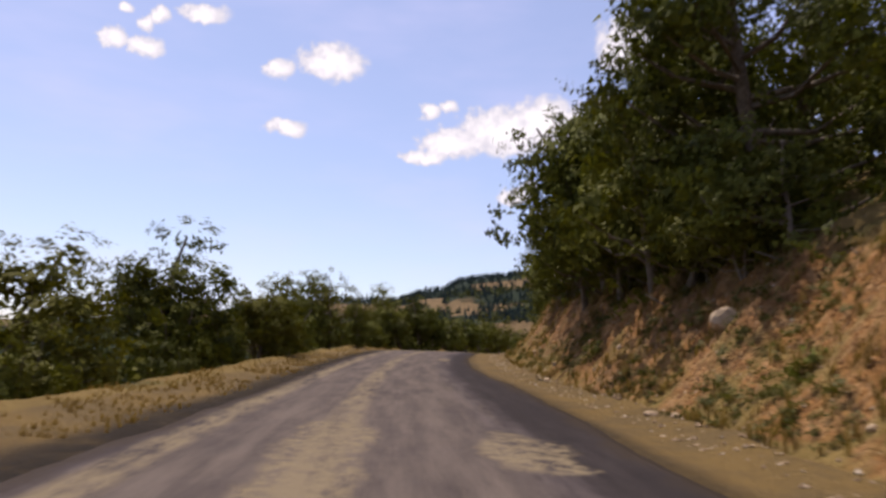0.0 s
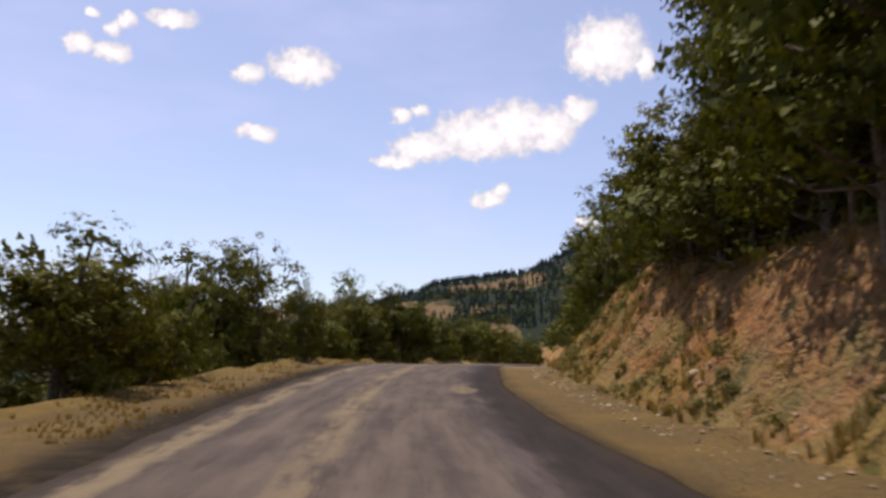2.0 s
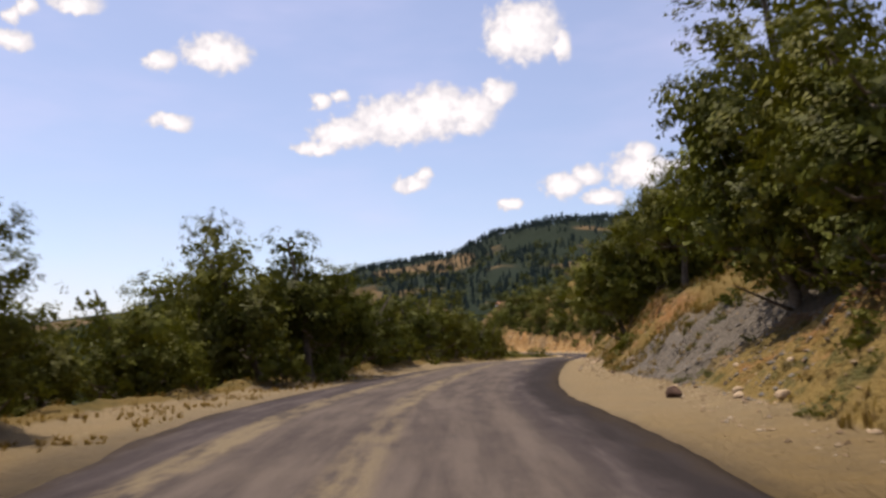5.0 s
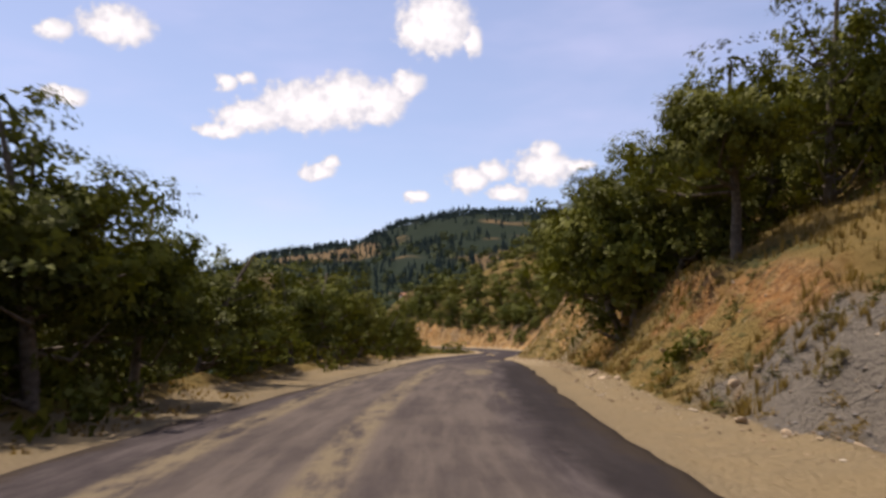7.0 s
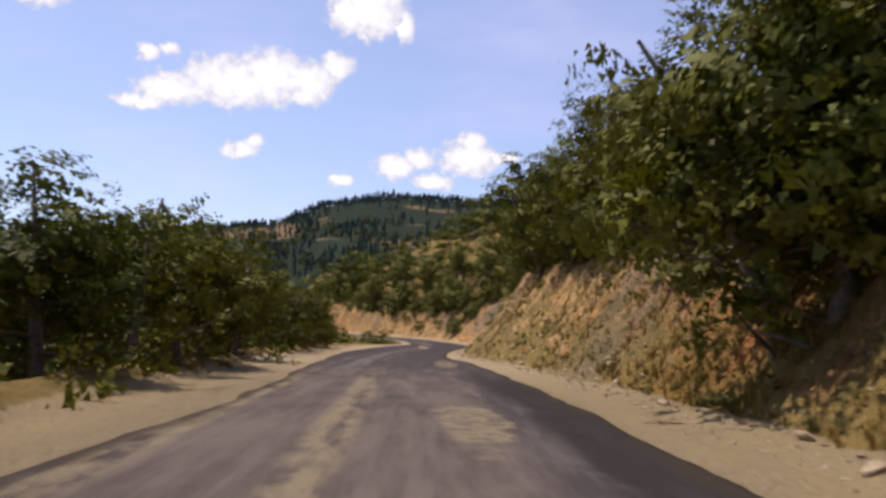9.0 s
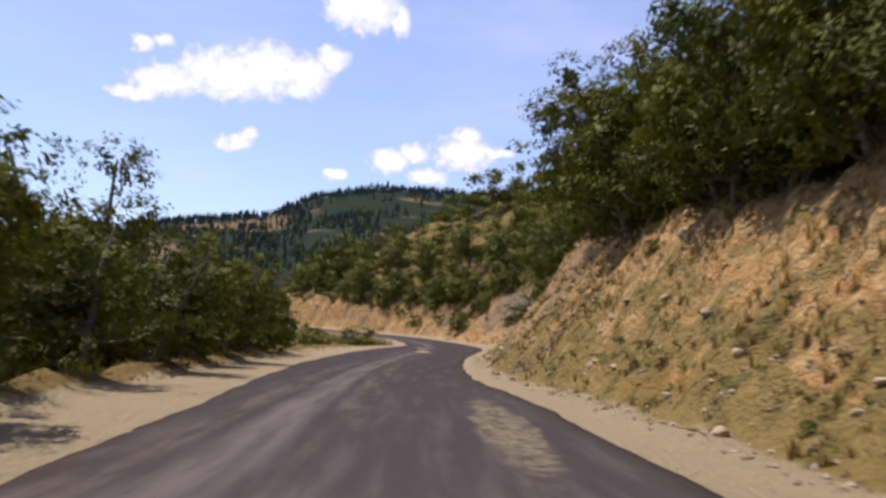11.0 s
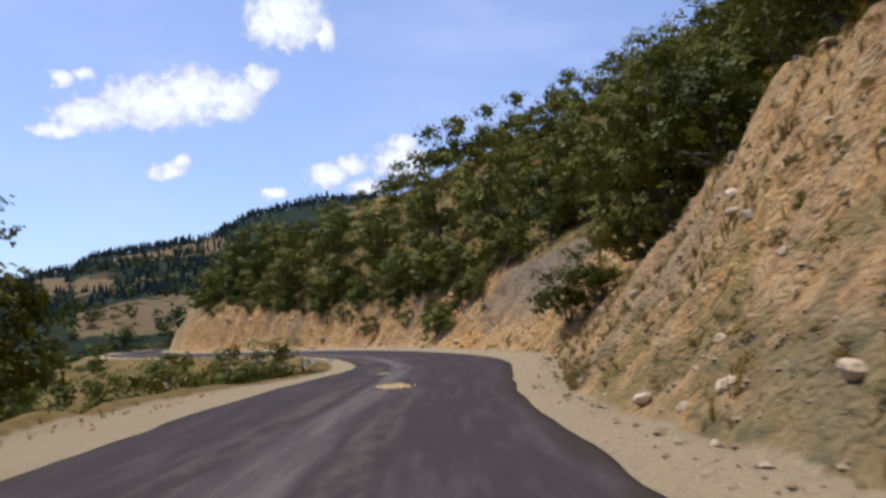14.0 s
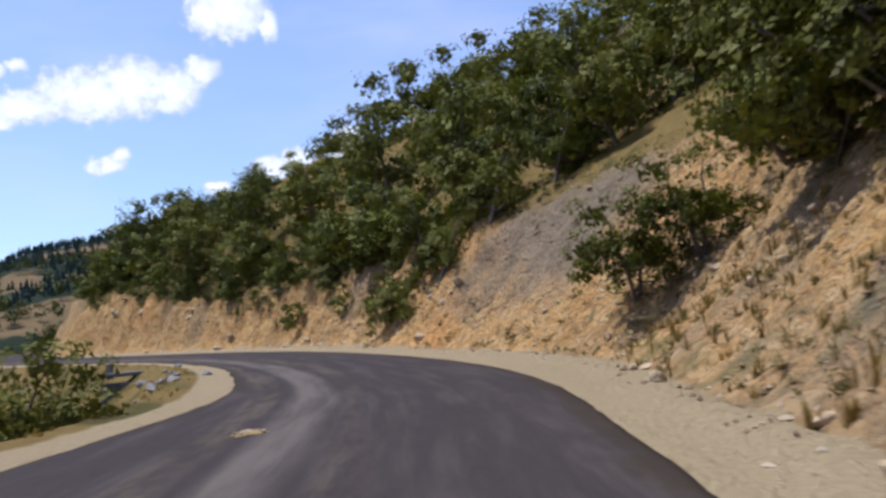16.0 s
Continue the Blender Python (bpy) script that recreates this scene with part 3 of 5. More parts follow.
    clear = np.maximum(clear, 0.5 * strip)
    t = np.maximum(t, knoll)
    bald = smoothstep(az, 10.5, 12.5) * (1 - smoothstep(az, 30, 40)) * smoothstep(r, 1010, 1130)
    clear = np.maximum(clear, 0.10 * bald * smoothstep(value_noise(x, y, 38, 5, 25), -0.25, 0.2))
    clear = np.maximum(clear, 0.4 * smoothstep(value_noise(x, y, 75, 4, 26), 0.22, 0.3) * (r > 500) * (r < 1000))
    edge = np.exp(-((np.maximum(-d - half_l, 0) / (0.75 + 0.25 * value_noise(x, y, 2.5, 2, 34))) ** 4)) * (d < 0) * (1 - 0.6 * smoothstep(ly, 95, 110)) + 0.7 * np.exp(-((np.maximum(d - HALF_R[i], 0) / 0.2) ** 2)) * (d > 0)
    return z.reshape(shape), verge, cutm, t, grey, lush, clear, edge * (np.abs(d) < 8)


def spread(lo, hi, fine, reach, growth=1.14):
    """Steps that are fine between lo and hi and widen out to reach on both sides."""
    mid = list(np.arange(lo, hi + fine / 2, fine))
    step, v, up = fine, hi, []
    while v < reach:
        step = min(step * growth, 120)
        v += step
        up.append(v)
    step, v, dn = fine, lo, []
    while v > -reach:
        step = min(step * growth, 120)
        v -= step
        dn.append(v)
    return np.array(dn[::-1] + mid + up)


def mesh_from(name, verts, faces, mat, smooth=True):
    me = bpy.data.meshes.new(name)
    verts, faces = np.asarray(verts, np.float32), np.asarray(faces, np.int32)
    k = faces.shape[1]
    me.vertices.add(len(verts))
    me.vertices.foreach_set("co", verts.ravel())
    me.loops.add(faces.size)
    me.loops.foreach_set("vertex_index", faces.ravel())
    me.polygons.add(len(faces))
    me.polygons.foreach_set("loop_start", np.arange(0, faces.size, k, dtype=np.int32))
    me.polygons.foreach_set("use_smooth", np.full(len(faces), smooth))
    me.update(calc_edges=True)
    me.materials.append(mat)
    return me


def grid_faces(rows, cols):
    a = (np.arange(rows - 1)[:, None] * cols + np.arange(cols - 1)).ravel()
    return np.stack([a, a + 1, a + cols + 1, a + cols], 1)


def build_ground():
    us, vs = spread(-8.0, 13.0, 0.27, 4200, 1.22), spread(9, 204, 0.28, 4200, 1.22)
    x, y = np.meshgrid(us, vs)
    x = x + np.interp(y, [p[1] for p in CENTRE[:-4]], [p[0] for p in CENTRE[:-4]])
    z, verge, cutm, wood, grey, lush, clear, edge = terrain(x, y)
    ly = LINE[nearest(x, y)[0], 1]
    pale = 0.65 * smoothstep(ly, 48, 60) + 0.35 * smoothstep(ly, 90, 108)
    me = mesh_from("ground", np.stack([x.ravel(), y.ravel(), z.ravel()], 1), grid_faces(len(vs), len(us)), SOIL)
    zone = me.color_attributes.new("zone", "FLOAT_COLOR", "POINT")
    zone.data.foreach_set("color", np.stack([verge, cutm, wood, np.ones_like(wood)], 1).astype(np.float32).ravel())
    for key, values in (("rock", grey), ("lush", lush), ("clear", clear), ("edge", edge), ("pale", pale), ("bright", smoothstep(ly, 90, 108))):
        me.attributes.new(key, "FLOAT", "POINT").data.foreach_set("value", values.astype(np.float32))
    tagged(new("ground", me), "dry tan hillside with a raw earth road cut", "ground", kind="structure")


def build_road():
    across = np.r_[-1.0, -0.985, np.linspace(-0.93, 0.93, 17), 0.985, 1.0]
    keep = np.where((LINE[:, 1] > -40) & (ALONG < 420))[0]
    verts, uv, edge = [], [], []
    for i in keep:
        normal = np.array([TANGENT[i, 1], -TANGENT[i, 0]])
        wob_l = 0.16 * value_noise([ALONG[i]], [3.0], 1.8, 4, 30)[0]
        wob_r = (0.14 if LINE[i, 1] < 130 else 0.07) * value_noise([ALONG[i]], [9.0], 1.8, 4, 31)[0]
        for a in across:
            d = a * ((HALF_L[i] + wob_l) if a < 0 else (HALF_R[i] + wob_r))
            p = LINE[i] + normal * d
            z = ROAD_Z[i] + 0.035 * (1 - a * a) + (0.012 if abs(a) < 0.97 else (0.0 if abs(a) < 0.99 else -0.09))
            verts.append((p[0], p[1], z))
            uv.append((d, ALONG[i]))
            edge.append(min(HALF_L[i] + d, HALF_R[i] - d))
    me = mesh_from("road", verts, grid_faces(len(keep), len(across)), ASPHALT)
    layer = me.uv_layers.new(name="along")
    idx = np.empty(len(me.loops), np.int32)
    me.loops.foreach_get("vertex_index", idx)
    layer.data.foreach_set("uv", np.array(uv, np.float32)[idx].ravel())
    at = me.attributes.new("edge", "FLOAT", "POINT")
    at.data.foreach_set("value", np.array(edge, np.float32))
    tagged(new("road", me), "worn dark asphalt mountain road with sandy streaks", "road", kind="structure")


build_ground()
build_road()


def ground_z(x, y):
    return float(terrain(np.array([x]), np.array([y]))[0][0])


# ---------------------------------------------------------------- plants
def tube(points, radii, sides=6):
    """Vertices and quads of a bent, tapered tube."""
    pts = np.asarray(points, float)
    verts, faces = [], []
    for k, (p, r) in enumerate(zip(pts, radii)):
        t = pts[min(k + 1, len(pts) - 1)] - pts[max(k - 1, 0)]
        t /= np.linalg.norm(t)
        u = np.cross(t, (0.3, 1.0, 0.1))
        u /= np.linalg.norm(u)
        v = np.cross(t, u)
        for j in range(sides):
            a = 2 * math.pi * j / sides
            verts.append(p + r * (math.cos(a) * u + math.sin(a) * v))
    for k in range(len(pts) - 1):
        for j in range(sides):
            a, b = k * sides + j, k * sides + (j + 1) % sides
            faces.append((a, b, b + sides, a + sides))
    return np.array(verts), np.array(faces)


def leaf_cloud(r, blobs, count, size, dome=0.0):
    """Small leaves in sprays round the given blobs (centre, radii), with larger ones deep inside."""
    weight = np.array([np.prod(b[1]) ** (2 / 3) for b in blobs])
    rise = np.array([b[0][2] for b in blobs])
    weight = weight * (0.6 + 0.9 * np.clip(rise / max(rise.max(), 1e-6), 0, 1))
    each = 18
    sprays = max(5, count // each)
    pick = r.choice(len(blobs), sprays, p=weight / weight.sum())
    c, rad = np.array([b[0] for b in blobs])[pick], np.array([b[1] for b in blobs])[pick]
    way = r.normal(size=(sprays, 3))
    way[:, 2] += 0.2
    way /= np.linalg.norm(way, axis=1)[:, None]
    inside = r.random((sprays, 1)) < 0.2
    heart = c + way * rad * np.where(inside, r.uniform(0.2, 0.68, (sprays, 1)), r.uniform(0.84, 1.03, (sprays, 1)))
    own = np.repeat(np.arange(sprays), each)
    count = len(own)
    large = np.where(inside, 1.6, 1.0)[own]
    pos = heart[own] + r.normal(0, 1, (count, 3)) * size * large * np.array([0.95, 0.95, 0.65])
    core = np.mean([b[0] for b in blobs], 0)
    out = (pos - core) / (np.linalg.norm(pos - core, axis=1)[:, None] + 1e-6)
    up = way[own] * 1.15 + out * dome * 0.7 + np.array([0, 0, 0.25]) + r.normal(0, 0.30, (count, 3))
    up /= np.linalg.norm(up, axis=1)[:, None]
    side = np.cross(up, r.normal(size=(count, 3)))
    side /= np.linalg.norm(side, axis=1)[:, None]
    fwd = np.cross(side, up)
    n = size * large * r.uniform(0.65, 1.35, (count, 1))
    a, b, tip = pos - side * n * 0.42 - fwd * n * 0.32, pos + side * n * 0.42 - fwd * n * 0.32, pos + fwd * n * 0.62
    verts = np.stack([a, b, tip], 1).reshape(-1, 3)
    faces = np.arange(count * 3).reshape(-1, 3)
    return verts, faces


def oak_shape(seed, height, width, leaves, size, low=0.12, lumps=16, stems=1):
    """Meshes of a trunk with limbs and of a crown, standing on the origin."""
    r = np.random.default_rng(seed)
    tv, tf, blobs, n = [], [], [], 0

    def add(pts, radii, sides=6):
        nonlocal n
        v, f = tube(pts, radii, sides)
        tv.append(v)
        tf.append(f + n)
        n += len(v)

    for s in range(stems):
        lean = r.normal(0, 0.10 + 0.12 * (stems > 1), 2)
        ks = np.linspace(0, 1, 7)
        trunk = np.stack([lean[0] * height * ks**1.3 + r.normal(0, 0.03, 7) * height * 0.5 * ks, lean[1] * height * ks**1.3 + r.normal(0, 0.03, 7) * height * 0.5 * ks, ks * height * 0.86 - 0.4], 1)
        thick = height * 0.022 / stems**0.4
        add(trunk, thick * (1.25 - ks), 6)
        for k in range(lumps // stems):
            h = r.uniform(low + 0.08, 0.92)
            base = np.array([np.interp(h * 0.8, ks, trunk[:, c]) for c in range(3)])
            ang = r.uniform(0, 2 * math.pi) + k * 2.4
            reach = width * (1 - 0.55 * abs((h - 0.42) / 0.58) ** 1.8) * r.uniform(0.42, 0.86)
            tip = base + np.array([math.cos(ang) * reach, math.sin(ang) * reach, height * r.uniform(0.02, 0.14)])
            mid = (base + tip) / 2 + r.normal(0, 0.05, 3) * width + np.array([0, 0, -0.03 * height])
            add([base, mid, tip], [thick * 0.45 * (1.1 - h * 0.6), thick * 0.3, thick * 0.1], 4)
            big = width * r.uniform(0.30, 0.46)
            blobs.append((tip, (big, big * r.uniform(0.8, 1.1), big * r.uniform(0.6, 0.85))))
            for _ in range(2):
                off = r.normal(0, 1, 3)
                off = off / np.linalg.norm(off) * big * r.uniform(0.75, 1.0)
                off[2] = abs(off[2]) * 0.8 - 0.1 * big
                blobs.append((tip + off, (big * 0.5, big * 0.48, big * 0.42)))
            if k % 2 == 0:
                blobs.append(((base * 0.45 + tip * 0.55) + r.normal(0, 0.08, 3) * width, (big * 0.8, big * 0.8, big * 0.7)))
        topc = trunk[-1] + np.array([0, 0, height * 0.02])
        blobs.append((topc - np.array([0, 0, 0.04 * height]), (width * 0.50, width * 0.48, height * 0.12)))
    lv, lf = leaf_cloud(r, blobs, leaves, size, 0.7)
    wood = mesh_from("trunk", np.concatenate(tv), np.concatenate(tf), BARK)
    return wood, lv, lf


TREES, LAST, HEIGHT = {}, {}, {}


def tree_kind(key, label, seed, height, width, leaves, size, leaf=None, category="tree", name="oak_tree", **more):
    wood, lv, lf = oak_shape(seed, height, width, leaves, size, **more)
    HEIGHT[key] = float(np.percentile(lv[:, 2], 97.5))
    TREES[key] = (wood, mesh_from("crown", lv, lf, leaf or LEAF, smooth=False), label, category, name)


def plant(key, x, y, scale=1.0, turn=None, group="", sink=0.1, z=None):
    """One tree or bush: an empty at its foot with trunk and crown; later ones share the meshes."""
    turn = rng.uniform(0, 360) if turn is None else turn
    z = ground_z(x, y) if z is None else z
    wood, crown, label, category, name = TREES[key]
    m = pose(x, y, z - sink, 0, 0, turn)
    if key in LAST:
        ob = copy_thing(LAST[key], m)
        ob.scale = (scale, scale, scale)
    else:
        ob = new(name)
        ob.empty_display_size = 0.2
        ob.matrix_basis = m
        ob.scale = (scale, scale, scale)
        for part_name, me in (("trunk", wood), ("crown", crown)):
            o = new(part_name, me)
            o.parent = ob
        tagged(ob, label, category, group)
        LAST[key] = ob
    return ob


tree_kind("oak_big", "tall dark green oak with a full crown over the bank", 10, 9.5, 3.1, 20000, 0.118, low=-0.12, lumps=32)
tree_kind("oak_a", "green oak with a broad uneven crown on the slope", 11, 6.2, 2.4, 9500, 0.116, low=-0.1, lumps=24)
tree_kind("oak_b", "tall green oak leaning over the bank", 12, 7.6, 2.5, 9500, 0.12, low=-0.08, lumps=25)
tree_kind("oak_c", "round green oak with dense low branches", 13, 5.2, 2.4, 6200, 0.124, low=-0.05, lumps=23)
tree_kind("oak_d", "open oak with two bare stems and a rounded crown", 14, 6.4, 2.5, 9500, 0.112, low=0.30, stems=2, lumps=24)
tree_kind("oak_lone", "small spreading oak standing alone on the dry slope", 18, 5.6, 2.4, 9000, 0.105, low=0.42, lumps=15)
tree_kind("oak_e", "dusty green oak scrub branching from the ground", 15, 3.6, 1.9, 4300, 0.108, low=-0.1, lumps=12, stems=2)
tree_kind("bush", "small green shrub on the earth bank", 16, 1.1, 0.6, 900, 0.075, LEAF, "bush", "shrub", low=-0.1, lumps=8)
tree_kind("bush_dry", "dusty olive shrub on the earth bank", 17, 0.8, 0.5, 700, 0.07, LEAF_DRY, "bush", "shrub", low=-0.1, lumps=8)
tree_kind("wood_a", "green oak in the hillside wood", 21, 5.2, 2.3, 2300, 0.185, WOODS, low=-0.05, lumps=13)
tree_kind("wood_b", "dark green oak in the hillside wood", 22, 4.5, 2.2, 2200, 0.185, WOODS, low=-0.05, lumps=12)
tree_kind("wood_c", "tall green oak in the hillside wood", 23, 6.0, 2.3, 2400, 0.19, WOODS, low=-0.05, lumps=14)


def road_point(y_line, d):
    i = int(np.argmin(np.abs(LINE[:, 1] - y_line)))
    return LINE[i, 0] + TANGENT[i, 1] * d, LINE[i, 1] - TANGENT[i, 0] * d


def plant_to(key, y, d, top, group):
    """A tree beside the road whose top is that high over the road's level."""
    i = int(np.argmin(np.abs(LINE[:, 1] - y)))
    x, yy = LINE[i, 0] + TANGENT[i, 1] * d, LINE[i, 1] - TANGENT[i, 0] * d
    z = ground_z(x, yy)
    return plant(key, x, yy, max(0.35, (ROAD_Z[i] + top - z + 0.1) / HEIGHT[key]), group=group, z=z)


# right-hand trees on top of the cut: way along the road, offset, top over the road
for y, d, top, key in ((36.2, 9.1, 12.0, "oak_big"), (18.5, 8.6, 12.5, "oak_big"), (22, 9.2, 9.5, "oak_big"), (24, 11.8, 13.8, "oak_big"), (29, 11.8, 11.0, "oak_big"), (34, 11.8, 13.5, "oak_big"), (19.5, 6.9, 5.8, "oak_c"), (25.2, 6.8, 6.0, "oak_c"), (30.5, 6.8, 6.2, "oak_c"), (26, 8.6, 13, "oak_big"), (30.5, 8.5, 13.3, "oak_big"), (35.5, 8.9, 12.5, "oak_big"), (39.5, 9.4, 11.6, "oak_big"), (42.0, 9.9, 10.4, "oak_big"), (46.5, 10.4, 8.6, "oak_b"), (41.2, 7.8, 7.0, "oak_c"), (44.8, 8.0, 7.6, "oak_c"),
                       (22, 7.0, 7.4, "oak_c"), (28, 7.2, 8.5, "oak_c"), (33.5, 7.5, 8.2, "oak_a"), (38, 8.6, 8, "oak_c")):
    plant_to(key, y, d, top, "oaks above the road")
for y, d, top, key in ((48, 10.8, 9.2, "oak_b"), (51.5, 9.8, 8.8, "oak_b"), (54, 9.4, 8.6, "oak_d"), (55.5, 8.2, 7.0, "oak_c"), (58, 7.2, 7.0, "oak_b"), (60.5, 8.8, 6.5, "oak_c"), (63.5, 9.0, 9.6, "oak_b"), (66.6, 9.2, 11.0, "oak_big"), (65, 8.4, 6.2, "oak_c"),
                       (57, 12, 9.5, "oak_b"), (50, 13, 11, "oak_b"), (64, 14, 10, "oak_c")):
    plant_to(key, y, d, top, "oaks above the road")
for y, d, top, key in ((87.0, 8.8, 8.8, "oak_b"), (91, 8.6, 9.0, "oak_a"), (95, 8.6, 9.8, "oak_b"), (99.5, 8.8, 10.4, "oak_b"), (88.4, 6.4, 4.8, "oak_c"), (91.6, 6.6, 5.2, "oak_c"), (94.6, 6.8, 5.8, "oak_c"), (97.2, 7.6, 6.6, "oak_c"), (106, 7.8, 7.4, "oak_c"), (114, 7.8, 8.0, "oak_c"), (89, 11.5, 11.0, "oak_b"), (97, 12, 13, "oak_big"),
                       (104, 8.5, 11.0, "oak_a"), (108, 8.4, 11.5, "oak_b"), (112, 8.5, 12, "oak_big"), (116, 8.5, 11.5, "oak_b"), (120, 8.4, 12, "oak_a"), (124, 8.3, 12.4, "oak_b"), (127.5, 8.3, 13.0, "oak_d"), (131, 8.5, 12.3, "oak_b"),
                       (93, 8.0, 6.0, "oak_e"), (101, 8.4, 6.5, "oak_e"), (111, 8.0, 7.6, "oak_e"), (135, 8.7, 12, "oak_b"), (139, 9.2, 12, "oak_big"), (119.5, 7.5, 8.4, "oak_c"), (122, 7.6, 9.0, "oak_c"), (128.5, 9.6, 13.5, "oak_big"), (133, 9.8, 13.5, "oak_big"), (125.2, 7.8, 9.6, "oak_c"), (129, 8.0, 9.0, "oak_c"), (137, 8.4, 8.8, "oak_c"),
                       (115, 11.5, 13, "oak_b"), (126, 11.5, 14, "oak_b")):
    plant_to(key, y, d, top, "oaks above the road")
for x, y, key, scale in ((41.6, 147.4, "oak_big", 0.98), (40.2, 144.6, "oak_b", 0.95), (43.6, 149.4, "oak_b", 0.9), (40.4, 142.0, "oak_c", 1.1), (45.2, 147.0, "oak_big", 0.95), (44.0, 143.0, "oak_b", 1.1), (47.6, 150.6, "oak_b", 1.1),
                         (48.4, 145.5, "oak_big", 1.0), (50.5, 149.0, "oak_a", 1.3), (40.7, 152.0, "oak_e", 0.8), (41.4, 150.6, "oak_e", 0.78), (51.5, 154.0, "oak_a", 1.2)):
    plant(key, x, y, scale, group="oaks above the road")
for x, y, scale in ((43.4, 166.6, 0.7), (45.0, 165.0, 0.75), (46.9, 163.0, 0.8), (48.4, 160.8, 0.8), (42.0, 168.4, 0.7)):
    plant("oak_c", x, y, scale, group="oaks above the road")

def plant_up(key, x, y, top, group, wide=1.0):
    """A tree that reaches up to that level."""
    z = ground_z(x, y)
    tall = max(0.3, (top - z + 0.1) / HEIGHT[key])
    ob = plant(key, x, y, tall, group=group, z=z)
    ob.scale = (tall * wide, tall * wide, tall)
    return ob


for k in range(15):
    y = 14.5 + 2.15 * k
    plant_to(("oak_c", "oak_e")[k % 2], y + rng.uniform(-0.5, 0.5), 7.3 + rng.uniform(-0.3, 0.5), 5.2 + rng.uniform(-0.5, 0.8) + (0.6 if 20 < y < 40 else 0), "oaks above the road")
for k in range(18):
    y = 87.0 + 2.6 * k
    plant_to(("oak_c", "oak_e")[k % 2], y, np.interp(y, (87, 97, 110, 125), (7.9, 8.0, 7.9, 8.3)) + rng.uniform(-0.3, 0.4), np.interp(y, (87, 97, 110, 125), (5.2, 6.2, 7.2, 8.0)) + rng.uniform(-0.4, 0.4), "oaks above the road")

# the open slope beside the grey spill: a lone tree, a tall one behind it, then the edge of the wood
for x, y, top, key, wide in ((16.7, 81.8, 10.3, "oak_lone", 0.95), (20.6, 82.4, 15.0, "oak_b", 0.8), (23.5, 80.0, 15.0, "oak_b", 0.9), (15.4, 86.0, 8.6, "oak_a", 0.9), (17.8, 86.6, 10.2, "oak_b", 0.85), (16.0, 84.2, 7.4, "oak_c", 1.0), (15.8, 87.4, 7.0, "oak_c", 1.0), (20.4, 88.5, 12.0, "oak_b", 0.9),
                             (24.5, 86.5, 13.5, "oak_a", 1.0), (27.0, 78.0, 14.5, "oak_a", 1.0), (25.5, 72.5, 12.5, "oak_a", 1.0), (29.5, 73.5, 15.0, "oak_b", 1.0), (15.2, 70.6, 10.0, "oak_b", 0.9), (17.6, 72.2, 12.0, "oak_b", 1.0), (14.0, 68.0, 8.6, "oak_a", 0.95), (18.2, 69.0, 12.0, "oak_a", 1.0), (14.4, 70.0, 7.0, "oak_c", 0.9)):
    plant_up(key, x, y, top, "oaks above the road", wide)

# left-hand trees below the verge
for x, y, top, key, wide in ((-12.6, 22.5, 4.2, "oak_d", 1.2), (-11.2, 32.2, 5.5, "oak_a", 1.05), (-8.4, 33.4, 2.6, "oak_e", 1.0), (-9.6, 31.0, 2.9, "oak_e", 1.0), (-7.8, 36.8, 4.0, "oak_a", 1.0), (-8.4, 39.4, 3.8, "oak_c", 1.0), (-7.4, 41.5, 3.0, "oak_c", 1.0),
                             (-9.8, 53.4, 5.4, "oak_a", 1.0), (-8.4, 52.0, 5.0, "oak_a", 0.95), (-6.7, 54.3, 6.2, "oak_d", 1.0), (-4.8, 53.6, 4.6, "oak_b", 0.6), (-5.0, 57.4, 4.4, "oak_b", 0.75), (-7.6, 50.6, 3.2, "oak_e", 1.0), (-6.0, 51.6, 2.9, "oak_e", 0.8),
                             (-9.0, 46.5, 3.0, "oak_c", 1.0), (-6.8, 59.5, 3.4, "oak_c", 1.0), (-5.8, 63.0, 3.2, "oak_c", 1.0), (-5.2, 66.5, 3.6, "oak_c", 1.0)):
    plant_up(key, x, y, top, "oaks below the road", wide)
for x, y, top, key, wide in ((-3.8, 77.4, 7.0, "oak_big", 0.85), (-5.8, 75.0, 4.6, "oak_a", 1.05), (-4.4, 72.0, 3.9, "oak_a", 1.0), (-2.4, 73.2, 5.4, "oak_c", 1.0), (-0.9, 74.8, 6.1, "oak_a", 1.0), (-1.6, 76.6, 5.6, "oak_a", 1.0), (0.2, 77.6, 5.2, "oak_a", 0.85), (-0.8, 80.0, 5.2, "oak_b", 0.95),
                             (1.0, 82.2, 4.4, "oak_c", 1.1), (2.2, 85.6, 4.3, "oak_a", 1.15), (3.2, 89.2, 4.6, "oak_c", 1.1), (4.4, 92.8, 4.9, "oak_a", 1.15), (5.8, 96.2, 4.9, "oak_c", 1.1), (7.0, 99.6, 5.0, "oak_a", 1.15), (8.0, 103.0, 4.9, "oak_c", 1.05), (9.1, 106.0, 4.5, "oak_a", 0.95),
                             (8.9, 109.6, 5.2, "oak_b", 0.9), (11.0, 112.4, 3.7, "oak_c", 1.0), (-7.0, 80.0, 4.8, "oak_a", 1.0), (-2.6, 84.5, 4.6, "oak_b", 0.9), (0.4, 91.0, 4.6, "oak_b", 0.9), (3.0, 98.5, 5.0, "oak_b", 0.9), (5.6, 106.0, 5.0, "oak_b", 0.9), (-1.6, 70.6, 2.6, "oak_e", 0.9), (-4.6, 68.6, 3.4, "oak_e", 1.0)):
    plant_up(key, x, y, top, "oaks below the road", wide)
